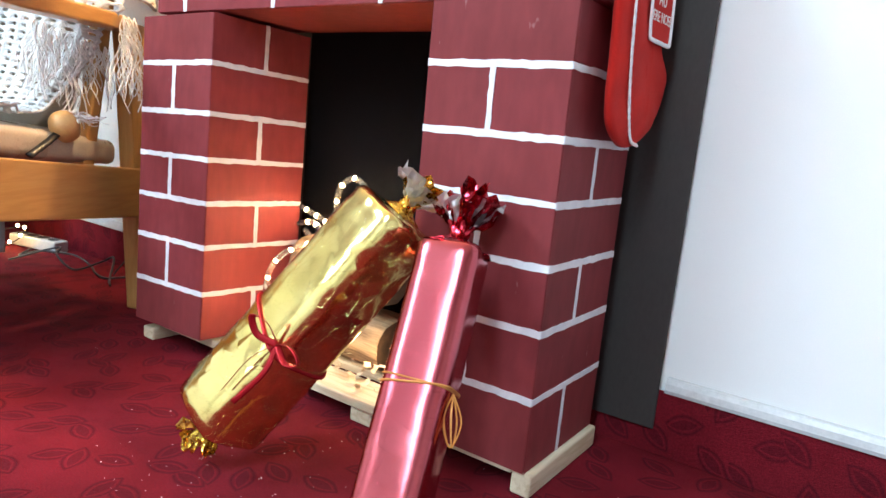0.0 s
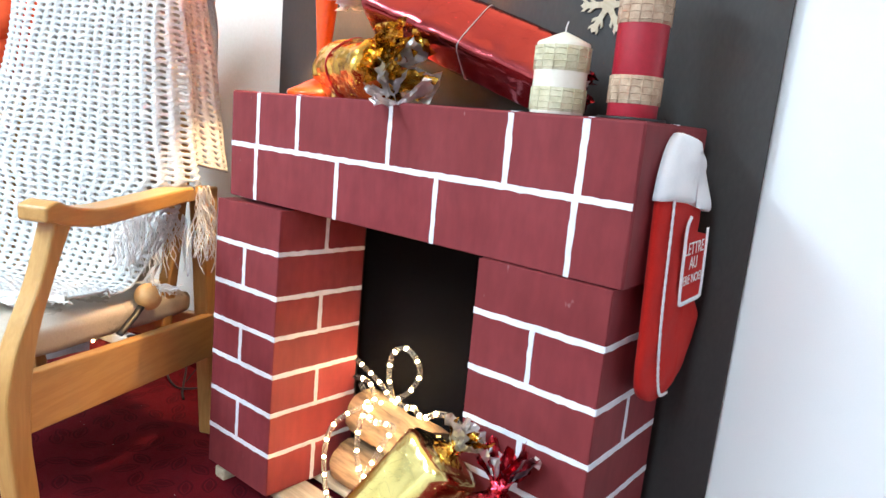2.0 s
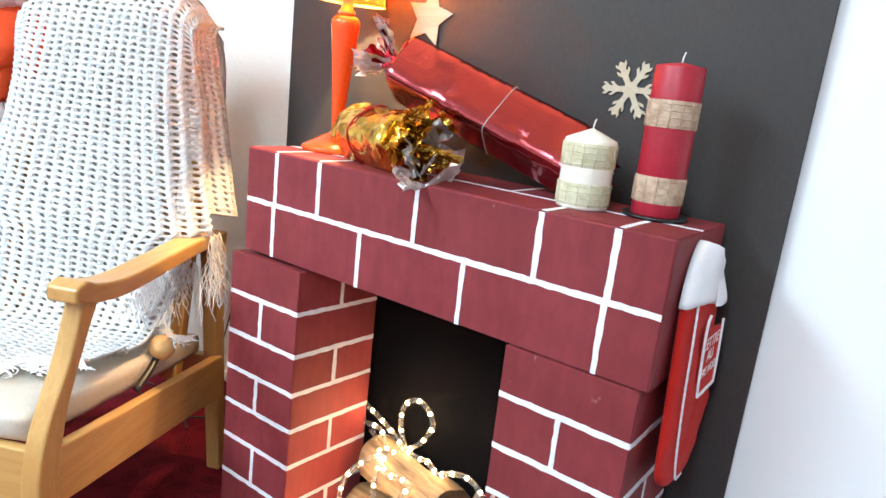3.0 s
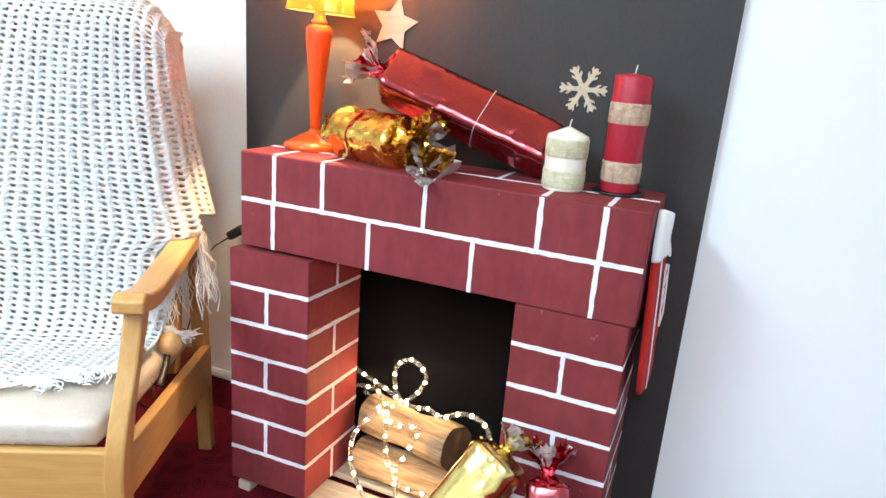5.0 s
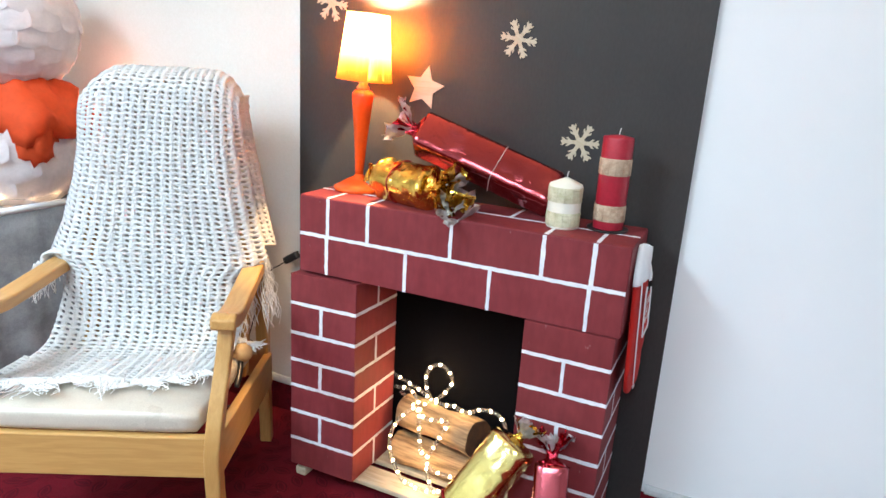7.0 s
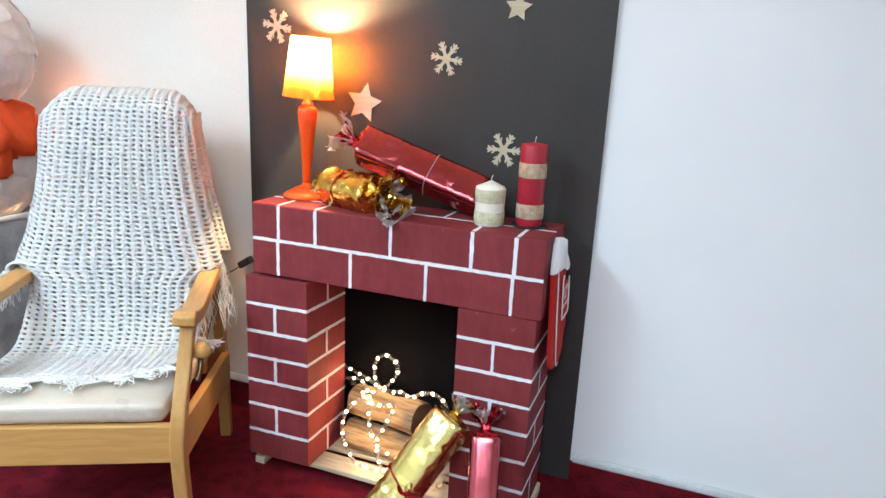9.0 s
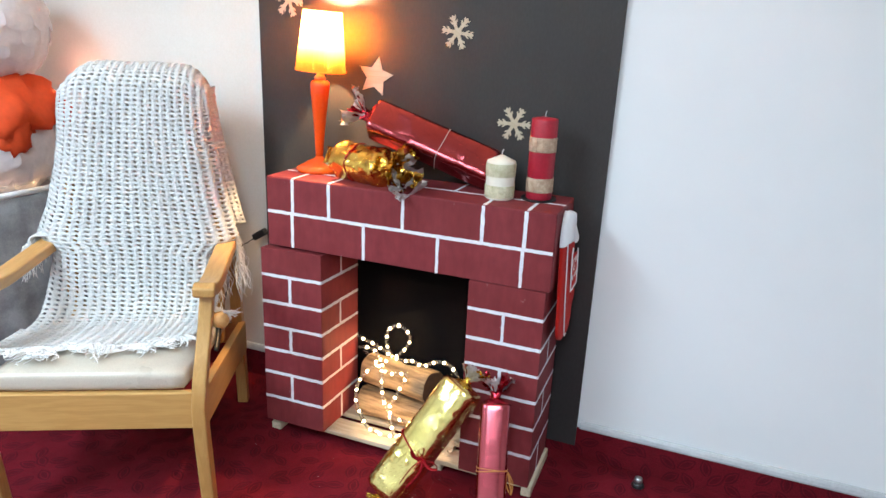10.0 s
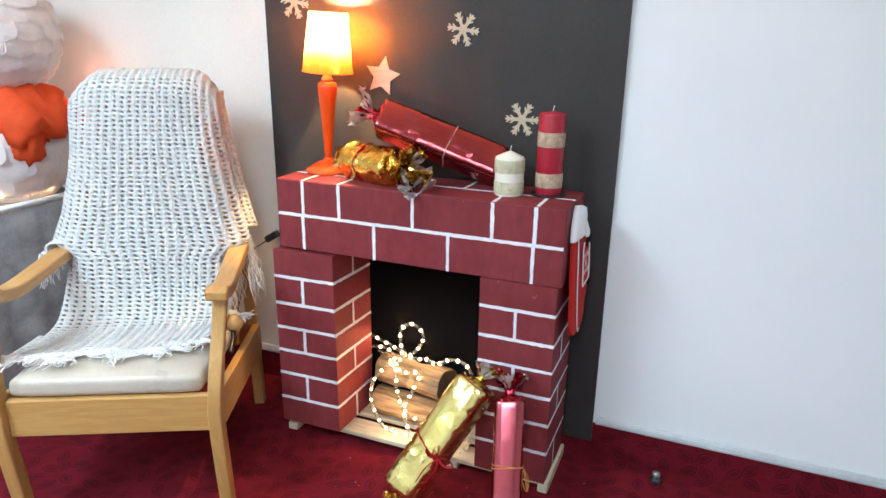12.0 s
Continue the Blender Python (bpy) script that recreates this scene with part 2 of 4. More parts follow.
GREY_CORD = mat("grey_thread", (0.55, 0.5, 0.48), 0.5)
ORANGE_GLAZE = mottled("orange_glaze", (0.66, 0.07, 0.008), (0.72, 0.09, 0.01), 5.0, 0.12, relief=0.01)
SHADE = translucent("orange_lamp_shade", (1.0, 0.44, 0.09), 0.6, 0.8, 160.0)
BRASS = mat("lamp_neck_metal", (0.75, 0.5, 0.25), 0.3, 1.0)
BULB = glow("warm_bulb", (1.0, 0.72, 0.4), 25.0)
RED_WAX = mottled("red_wax", (0.36, 0.012, 0.03), (0.43, 0.02, 0.04), 9.0, 0.4, relief=0.05)
CREAM_WAX = mottled("cream_wax", (0.8, 0.77, 0.66), (0.84, 0.81, 0.71), 9.0, 0.45, relief=0.04)
STRAW = mottled("woven_straw_band", (0.4, 0.27, 0.18), (0.56, 0.43, 0.31), 60.0, 0.7, grain=300, relief=0.5)
PALE_STRAW = mottled("pale_woven_band", (0.5, 0.47, 0.3), (0.66, 0.63, 0.46), 60.0, 0.7, grain=300, relief=0.5)
BLACK_PLASTIC = mottled("black_plastic", (0.012, 0.012, 0.013), (0.02, 0.02, 0.022), 20.0, 0.35, relief=0.03)
GREY_METAL = mat("grey_metal", (0.42, 0.43, 0.44), 0.35, 0.9)
VENEER = wood("pale_veneer", (0.58, 0.51, 0.38), (0.48, 0.41, 0.28), 0, 0.6)
RED_FELT = cloth("red_felt", (0.46, 0.013, 0.010), (0.54, 0.02, 0.014), 380.0, 0.9, 0.4, 0.04)
PLUSH = cloth("white_plush", (0.82, 0.84, 0.88), (0.9, 0.91, 0.94), 220.0, 1.0, 1.0, 0.6)
BRAID = mottled("white_braid", (0.75, 0.75, 0.78), (0.86, 0.86, 0.88), 200.0, 0.8, relief=0.6)
STITCH = mat("white_stitching", (0.82, 0.8, 0.78), 0.8)
TUBE = mat("clear_rope_tube", (0.9, 0.87, 0.83), 0.1)
bsdf(TUBE).inputs["Transmission Weight"].default_value = 0.92
bsdf(TUBE).inputs["IOR"].default_value = 1.2
LED = glow("warm_led", (1.0, 0.66, 0.3), LED_STRENGTH)
PETAL = translucent("white_paper_petal", (0.9, 0.84, 0.85), 0.35, 0.9, 50.0)
ORANGE_TISSUE = translucent("orange_tissue", (0.9, 0.10, 0.02), 0.3, 0.8, 40.0)
GREY_CLOTH = mottled("grey_felt_cloth", (0.23, 0.24, 0.26), (0.4, 0.415, 0.44), 12.0, 0.95, grain=180, relief=0.4)
TULLE = translucent("white_tulle", (0.85, 0.87, 0.92), 0.5, 0.9, 30.0)
TAN_WOOD = mottled("tan_turned_wood", (0.6, 0.34, 0.13), (0.68, 0.42, 0.18), 18.0, 0.45)
LAMP_PANEL = glow("ceiling_diffuser", (0.93, 0.97, 1.0), 4.0)


# ---------------------------------------------------------------- mesh helpers
def link(name, bm, material, smooth=False, parent=None, bevel=0.0, seg=2):
    me = bpy.data.meshes.new(name)
    bmesh.ops.recalc_face_normals(bm, faces=bm.faces)
    bm.to_mesh(me)
    bm.free()
    me.materials.append(material)
    if smooth:
        me.polygons.foreach_set("use_smooth", [True] * len(me.polygons))
    ob = new(name, me)
    if bevel:
        mod = ob.modifiers.new("edge", "BEVEL")
        mod.width, mod.segments, mod.limit_method = bevel, seg, "ANGLE"
    if parent:
        ob.parent = parent
    return ob


def part(name, bm, material, parent, label="", smooth=False, bevel=0.0, seg=2):
    return tagged(link(name, bm, material, smooth, parent, bevel, seg), label)


def thing(name, label, category, m=Matrix(), group="", kind=""):
    ob = new(name)
    ob.empty_display_size = 0.05
    ob.matrix_basis = m
    return tagged(ob, label, category, group, kind)


def box(x0, x1, y0, y1, z0, z1, bm=None):
    bm = bm or bmesh.new()
    v = [bm.verts.new(p) for p in ((x0, y0, z0), (x1, y0, z0), (x1, y1, z0), (x0, y1, z0), (x0, y0, z1), (x1, y0, z1), (x1, y1, z1), (x0, y1, z1))]
    for f in ((0, 3, 2, 1), (4, 5, 6, 7), (0, 1, 5, 4), (1, 2, 6, 5), (2, 3, 7, 6), (3, 0, 4, 7)):
        bm.faces.new([v[i] for i in f])
    return bm


def prism(outline, a0, a1, axis=1, bm=None):
    """Extrude an outline of (u, v) along an axis: 0 -> (a, u, v), 1 -> (u, a, v), 2 -> (u, v, a)."""
    bm = bm or bmesh.new()
    put = {0: lambda u, v, a: (a, u, v), 1: lambda u, v, a: (u, a, v), 2: lambda u, v, a: (u, v, a)}[axis]
    lo = [bm.verts.new(put(u, v, a0)) for u, v in outline]
    hi = [bm.verts.new(put(u, v, a1)) for u, v in outline]
    n = len(outline)
    bm.faces.new(lo)
    bm.faces.new(hi)
    for i in range(n):
        bm.faces.new((lo[i], lo[(i + 1) % n], hi[(i + 1) % n], hi[i]))
    return bm


def lathe(profile, seg=32, bm=None, shape=None, cap=True):
    """Turn a profile of (r, z) round z. shape(angle, r, z, row) may move a point."""
    bm = bm or bmesh.new()
    rings = []
    for row, (r, z) in enumerate(profile):
        ring = []
        for i in range(seg):
            a = 2 * math.pi * i / seg
            p = shape(a, r, z, row) if shape else (r * math.cos(a), r * math.sin(a), z)
            ring.append(bm.verts.new(p))
        rings.append(ring)
    for lo, hi in zip(rings, rings[1:]):
        for i in range(seg):
            bm.faces.new((lo[i], lo[(i + 1) % seg], hi[(i + 1) % seg], hi[i]))
    if cap:
        bm.faces.new(rings[0])
        bm.faces.new(rings[-1])
    return bm


def smooth_path(points, steps=8):
    """Catmull-Rom through the points."""
    pts = [Vector(p) for p in points]
    pts = [2 * pts[0] - pts[1]] + pts + [2 * pts[-1] - pts[-2]]
    out = []
    for a, b, c, d in zip(pts, pts[1:], pts[2:], pts[3:]):
        for k in range(steps):
            t = k / steps
            out.append(0.5 * (2 * b + (c - a) * t + (2 * a - 5 * b + 4 * c - d) * t * t + (3 * b - a - 3 * c + d) * t ** 3))
    return out + [pts[-2]]


def tube(points, r, seg=6, bm=None, flat=1.0):
    bm = bm or bmesh.new()
    rings, up = [], Vector((0.3, 0.2, 1)).normalized()
    for i, p in enumerate(points):
        d = (points[min(i + 1, len(points) - 1)] - points[max(i - 1, 0)])
        d = d.normalized() if d.length > 1e-9 else Vector((0, 0, 1))
        s = d.cross(up)
        s = s.normalized() if s.length > 1e-4 else Vector((1, 0, 0))
        u = s.cross(d)
        up = u if u.length > 0.5 else up
        rr = r(i / max(1, len(points) - 1)) if callable(r) else r
        rings.append([bm.verts.new(p + rr * (math.cos(2 * math.pi * k / seg) * s + flat * math.sin(2 * math.pi * k / seg) * u)) for k in range(seg)])
    for lo, hi in zip(rings, rings[1:]):
        for i in range(seg):
            bm.faces.new((lo[i], lo[(i + 1) % seg], hi[(i + 1) % seg], hi[i]))
    bm.faces.new(rings[0])
    bm.faces.new(rings[-1])
    return bm


def sphere(c, r, bm=None, u=10, v=8):
    bm = bm or bmesh.new()
    bmesh.ops.create_uvsphere(bm, u_segments=u, v_segments=v, radius=r, matrix=Matrix.Translation(c))
    return bm


def axis_pose(p0, p1, face):
    """A pose at p0 whose z points to p1 and whose y faces as nearly as can be along face."""
    d = (Vector(p1) - Vector(p0)).normalized()
    y = Vector(face)
    y = (y - d * y.dot(d)).normalized()
    return Matrix.Translation(p0) @ Matrix((y.cross(d), y, d)).transposed().to_4x4()


# ---------------------------------------------------------------- the room
XL, XR, YF, YB, T = -2.6, 3.4, -4.6, WALL_Y, 0.12


def setting(name, bm, material, label, category, bevel=0.0):
    return tagged(link(name, bm, material, bevel=bevel), label, category, kind="structure")


setting("floor", box(XL - T, XR + T, YF - T, YB + T, -0.12, 0.0), CARPET, "dark red carpet with a darker leaf pattern", "floor")
setting("ceiling", box(XL - T, XR + T, YF - T, YB + T, CEILING_Z, CEILING_Z + 0.1), CEILING, "plain white painted ceiling", "ceiling")
setting("wall_north", box(XL - T, 0.40, YB, YB + T, 0, CEILING_Z), CREAM_WALL, "cream painted wall behind the chair", "wall")
setting("wall_north_board", box(0.40, XR + T, YB, YB + T, 0, CEILING_Z), WHITE_WALL, "smooth white wall boarding", "wall")
setting("wall_west", box(XL - T, XL, YF, YB, 0, CEILING_Z), CREAM_WALL, "plain cream wall", "wall")
setting("wall_east", box(XR, XR + T, YF, YB, 0, CEILING_Z), ROOM_WALL, "plain pale wall", "wall")
setting("wall_south", box(XL - T, XR + T, YF - T, YF, 0, CEILING_Z), ROOM_WALL, "plain pale wall", "wall")
setting("baseboard", box(XL, XR, YB - 0.008, YB - 0.0005, 0.0, 0.112), CARPET, "red carpet turned up the wall as skirting", "skirting", 0.002)
# rounded trim over the carpet upstand
prof = [(YB - 0.0005, 0.112), (YB - 0.013, 0.112), (YB - 0.014, 0.118), (YB - 0.011, 0.128), (YB - 0.006, 0.136), (YB - 0.0005, 0.138)]
setting("trim", prism(prof, XL, -0.215, 0), TRIM, "pale grey skirting trim on the wall", "trim")
setting("trim", prism(prof, 1.046, XR, 0), TRIM, "pale grey skirting trim on the wall", "trim")
setting("wall_panel", box(-0.207, 1.037, 0.274, 0.2785, 0.045, 2.2), PANEL, "dark grey board fixed upright on the wall", "panel", 0.0012)

for x, y, power in CEIL_LIGHTS:
    ob = thing("ceiling_light", "white fluorescent ceiling panel, lit", "ceiling light", pose(x, y, CEILING_Z), "ceiling lights")
    bm = bmesh.new()
    for a in ((-0.31, -0.29, -0.61, 0.61), (0.29, 0.31, -0.61, 0.61), (-0.29, 0.29, -0.61, -0.59), (-0.29, 0.29, 0.59, 0.61)):
        box(a[0], a[1], a[2], a[3], -0.06, 0.0, bm)
    part("frame", bm, CEILING, ob)
    part("diffuser", box(-0.289, 0.289, -0.589, 0.589, -0.05, -0.03), LAMP_PANEL, ob, "glowing white diffuser")

# ---------------------------------------------------------------- the cardboard fireplace
rng = random.Random(4)


def wobbly_strip(u0, u1, v0, v1, along, amp=0.0011):
    """Outline of a hand-painted line, u to the right and v up."""
    length = (u1 - u0) if along == "u" else (v1 - v0)
    n = max(4, int(length / 0.012))
    a, b = [], []
    for i in range(n + 1):
        f = i / n
        d0, d1 = rng.uniform(-amp, amp), rng.uniform(-amp, amp)
        if along == "u":
            a.append((u0 + f * (u1 - u0), v0 + d0)), b.append((u0 + f * (u1 - u0), v1 + d1))
        else:
            a.append((u1 + d0, v0 + f * (v1 - v0))), b.append((u0 + d1, v0 + f * (v1 - v0)))
    return a + b[::-1]


def face_map(face, at, depth):
    """(u, v) on a box's face to a place; depth is outwards."""
    return {"front": lambda u, v, d: (u, at - d, v), "right": lambda u, v, d: (at + d, u, v), "top": lambda u, v, d: (u, v, at + d)}[face]


def slab(outline, put, d0, d1):
    bm = bmesh.new()
    lo = [bm.verts.new(put(u, v, d0)) for u, v in outline]
    hi = [bm.verts.new(put(u, v, d1)) for u, v in outline]
    n = len(outline)
    bm.faces.new(hi)
    bm.faces.new(lo[::-1])
    for i in range(n):
        bm.faces.new((lo[i], lo[(i + 1) % n], hi[(i + 1) % n], hi[i]))
    return bm


LINE = 0.0105


def painted_face(parent, face, at, u0, u1, rows, cuts, skew=0.0):
    """Bricks and white lines on one face. rows: heights from the bottom up; cuts: for each row, where its upright lines stand."""
    put = face_map(face, at, 0)
    for k, (lo, hi) in enumerate(zip(rows, rows[1:])):
        b0 = lo + (LINE / 2 if k else 0)
        b1 = hi - (LINE / 2 if k < len(rows) - 2 else 0)
        edges = [u0] + [q for c in cuts[k] for q in (c - LINE / 2, c + LINE / 2)] + [u1]
        for a, b in zip(edges[::2], edges[1::2]):
            part("brick", slab([(a, b0), (b, b0), (b, b1), (a, b1)], put, 0.0, 0.0008), BRICK, parent)
        for c in cuts[k]:
            w = LINE * rng.uniform(0.85, 1.1)
            part("white_line", slab(wobbly_strip(c - w / 2, c + w / 2, b0 - 0.001, b1 + 0.001, "v"), put, 0.0, 0.0012), MORTAR, parent)
        if k < len(rows) - 2:
            w = LINE * rng.uniform(0.9, 1.1)
            part("white_line", slab(wobbly_strip(u0 - 0.0008, u1 + 0.0008, hi - w / 2, hi + w / 2, "u"), put, 0.0, 0.0014), MORTAR, parent)


def column(label, x0, x1, y0, y1, rows, front, side, m=Matrix()):
    ob = thing("cardboard_column", label, "fireplace column", m, "fireplace columns")
    part("body", box(x0, x1, y0, y1, rows[0], rows[-1]), BRICK, ob, bevel=0.003)
    painted_face(ob, "front", y0, x0 + 0.002, x1 - 0.0005, rows, front)
    painted_face(ob, "right", x1, y0 + 0.0005, y1 - 0.002, rows, side)
    return ob


left_rows = [0.0, 0.093, 0.187, 0.274, 0.359, 0.447, 0.542, 0.634]
left = pose(0.2225, -0.034, 0.051, -1.7, -1.2, 0)
column("left fireplace column of cardboard painted as dark red brick", -0.232, 0.0, 0.0, 0.245, left_rows,
       [[], [-0.121], [], [-0.122], [], [-0.12], []], [[0.125], [], [0.122], [], [0.12], [], [0.127]], left)
right_rows = [0.037, 0.145, 0.243, 0.335, 0.422, 0.508, 0.603, 0.6888]
column("right fireplace column of cardboard painted as dark red brick", 0.711, 0.943, -0.007, 0.232, right_rows,
       [[], [0.825], [], [0.826], [], [0.825], []], [[0.099], [], [0.1], [], [0.105], [], []])

mantel = thing("cardboard_mantel", "long cardboard box painted as brick, lying across the columns", "mantelpiece")
MX0, MX1, MY0, MY1, MZ0, MZ1 = 0.0, 0.953, 0.0, 0.24, 0.6895, 0.92
part("body", box(MX0, MX1, MY0, MY1, MZ0, MZ1), BRICK, mantel, bevel=0.004)
painted_face(mantel, "front", MY0, MX0 + 0.003, MX1 - 0.003, [MZ0 + 0.002, 0.806, MZ1 - 0.003], [[0.095, 0.355, 0.604, 0.864], [0.098, 0.231, 0.487, 0.740, 0.867]])
painted_face(mantel, "top", MZ1, MX0 + 0.003, MX1 - 0.003, [MY0 + 0.003, 0.118, MY1 - 0.003], [[0.098, 0.231, 0.743, 0.871], [0.355, 0.607]])

back = thing("black_back_board", "matte black card closing the hearth, its black deepened for shade", "board")
part("board", box(0.19, 0.73, 0.25, 0.254, 0.05, 0.72), SHADED_BLACK_CARD, back)

pallet = thing("pallet", "low base of rough pale pine boards under the fireplace", "pallet")
for x0, x1, y0 in ((0.0, 0.038, -0.022), (0.6, 0.65, 0.002), (0.922, 0.954, -0.004)):
    part("runner", box(x0, x1, y0, 0.235, 0.0, 0.027 if x0 < 0.9 else 0.036), PINE[1], pallet, bevel=0.004)
for y0, y1 in ((-0.003, 0.08), (0.115, 0.225)):
    part("plank", box(0.003, 0.921, y0, y1, 0.0275, 0.0445), PINE[0], pallet, bevel=0.003)

# ---------------------------------------------------------------- in the hearth
def log(label, p0, p1, r, seed, squash=1.0, waist=0.0):
    d = (Vector(p1) - Vector(p0)).length
    m = Matrix.Translation(p0) @ (Vector(p1) - Vector(p0)).to_track_quat("X", "Z").to_matrix().to_4x4()
    ob = thing("log", label, "log", m, "logs in the hearth")
    bm = bmesh.new()
    rings, n, seg = [], 26, 28
    for i in range(n + 1):
        x = d * i / n
        ring = []
        for k in range(seg):
            a = 2 * math.pi * k / seg
            q = noise.noise(Vector((x * 14 + seed, 2.2 * math.cos(a), 2.2 * math.sin(a)))) * 0.11 + noise.noise(Vector((x * 30, 7 * math.cos(a) + seed, 7 * math.sin(a)))) * 0.035
            rr = r * (1 + q) * (1 - waist * math.exp(-((i / n - 0.52) / 0.2) ** 2))
            ring.append(bm.verts.new((x, rr * math.cos(a), squash * rr * math.sin(a))))
        rings.append(ring)
    for lo, hi in zip(rings, rings[1:]):
        for k in range(seg):
            bm.faces.new((lo[k], lo[(k + 1) % seg], hi[(k + 1) % seg], hi[k]))
    part("bark", bm, BARK, ob, smooth=True)
    for x in (0.0, d):
        bm = bmesh.new()
        sgn = -1 if x == 0 else 1
        c = bm.verts.new((x + 0.004 * sgn, 0, 0))
        ring = []
        for k in range(seg):
            a = 2 * math.pi * k / seg
            q = noise.noise(Vector((x * 14 + seed, 2.2 * math.cos(a), 2.2 * math.sin(a)))) * 0.11 + noise.noise(Vector((x * 30, 7 * math.cos(a) + seed, 7 * math.sin(a)))) * 0.035
            ring.append(bm.verts.new((x + 0.001 * sgn, r * (1 + q) * math.cos(a), squash * r * (1 + q) * math.sin(a))))
        for k in range(seg):
            bm.faces.new((c, ring[k], ring[(k + 1) % seg]))
        part("cut_end", bm, LOG_END, ob, "dark sawn end", smooth=True)
    return ob


log("pale brown log with a dark sawn end, on another log", (0.287, 0.2, 0.203), (0.572, 0.105, 0.238), 0.057, 3.0, 1.0, 0.14)
log("pale brown log lying on the wooden base", (0.278, 0.15, 0.098), (0.585, 0.135, 0.099), 0.052, 9.0, 1.0, 0.05)
log("dark log at the back of the hearth", (0.40, 0.20, 0.097), (0.66, 0.20, 0.10), 0.038, 5.0)

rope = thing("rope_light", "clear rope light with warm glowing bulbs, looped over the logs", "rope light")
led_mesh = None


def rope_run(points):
    """One length of the rope through places fitted to the camera's view, with a bulb every 37 mm."""
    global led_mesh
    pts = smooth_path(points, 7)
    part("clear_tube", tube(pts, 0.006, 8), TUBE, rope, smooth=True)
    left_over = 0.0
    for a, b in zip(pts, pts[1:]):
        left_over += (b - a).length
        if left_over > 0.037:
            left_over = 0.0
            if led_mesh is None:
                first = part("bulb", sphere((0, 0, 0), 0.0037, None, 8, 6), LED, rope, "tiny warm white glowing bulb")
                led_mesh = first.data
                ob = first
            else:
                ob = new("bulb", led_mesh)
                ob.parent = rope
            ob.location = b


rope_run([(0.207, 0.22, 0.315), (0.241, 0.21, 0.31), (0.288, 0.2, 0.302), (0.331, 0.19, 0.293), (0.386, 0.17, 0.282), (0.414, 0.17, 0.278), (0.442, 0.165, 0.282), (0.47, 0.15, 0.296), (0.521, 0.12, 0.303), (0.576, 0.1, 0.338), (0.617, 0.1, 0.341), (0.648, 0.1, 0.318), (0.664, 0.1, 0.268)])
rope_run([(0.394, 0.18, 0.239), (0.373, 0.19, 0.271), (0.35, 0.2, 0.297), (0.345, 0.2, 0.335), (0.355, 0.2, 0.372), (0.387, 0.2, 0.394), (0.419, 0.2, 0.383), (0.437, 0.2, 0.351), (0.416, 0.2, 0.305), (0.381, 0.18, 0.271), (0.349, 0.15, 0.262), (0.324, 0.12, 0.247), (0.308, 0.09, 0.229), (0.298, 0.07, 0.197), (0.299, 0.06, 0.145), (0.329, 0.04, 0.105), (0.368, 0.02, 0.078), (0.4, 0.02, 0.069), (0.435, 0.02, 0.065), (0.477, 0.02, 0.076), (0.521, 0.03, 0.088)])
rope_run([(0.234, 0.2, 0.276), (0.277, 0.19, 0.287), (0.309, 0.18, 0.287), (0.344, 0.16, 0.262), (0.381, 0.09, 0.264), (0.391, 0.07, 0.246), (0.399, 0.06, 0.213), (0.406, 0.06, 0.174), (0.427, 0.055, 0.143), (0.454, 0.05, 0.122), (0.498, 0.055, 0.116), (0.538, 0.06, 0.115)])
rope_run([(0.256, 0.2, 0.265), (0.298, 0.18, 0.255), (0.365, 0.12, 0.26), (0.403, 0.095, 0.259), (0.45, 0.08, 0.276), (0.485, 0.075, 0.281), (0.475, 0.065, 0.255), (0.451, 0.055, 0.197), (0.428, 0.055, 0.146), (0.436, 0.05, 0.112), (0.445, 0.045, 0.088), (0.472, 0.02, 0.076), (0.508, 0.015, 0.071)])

bm = bmesh.new()
rr = random.Random(21)
for k in range(46):
    c = Vector((rr.uniform(0.50, 0.69), rr.uniform(0.0, 0.15), 0.0475 + rr.uniform(0, 0.03)))
    a, size, curl = rr.uniform(0, 6.28), rr.uniform(0.012, 0.03), rr.uniform(0.5, 2.2)
    way = Vector((math.cos(a), math.sin(a), 0))
    side = Vector((-way.y, way.x, 0)) * rr.uniform(0.003, 0.008)
    row = None
    for i in range(6):
        f = i / 5
        p = c + way * size * math.sin(f * curl) / curl * 1.4 + Vector((0, 0, size * (1 - math.cos(f * curl)) / curl))
        pair = (bm.verts.new(p - side), bm.verts.new(p + side + Vector((0, 0, 0.002))))
        if row:
            bm.faces.new((row[0], row[1], pair[1], pair[0]))
        row = pair
tagged(link("wood_shavings", bm, PINE[0]), "pale curled wood shavings on the hearth boards", "wood shavings", kind="stuff")


# ---------------------------------------------------------------- foil crackers
def superround(a, r, power):
    c, s = math.cos(a), math.sin(a)
    k = (abs(c) ** power + abs(s) ** power) ** (-1.0 / power)
    return r * k * c, r * k * s


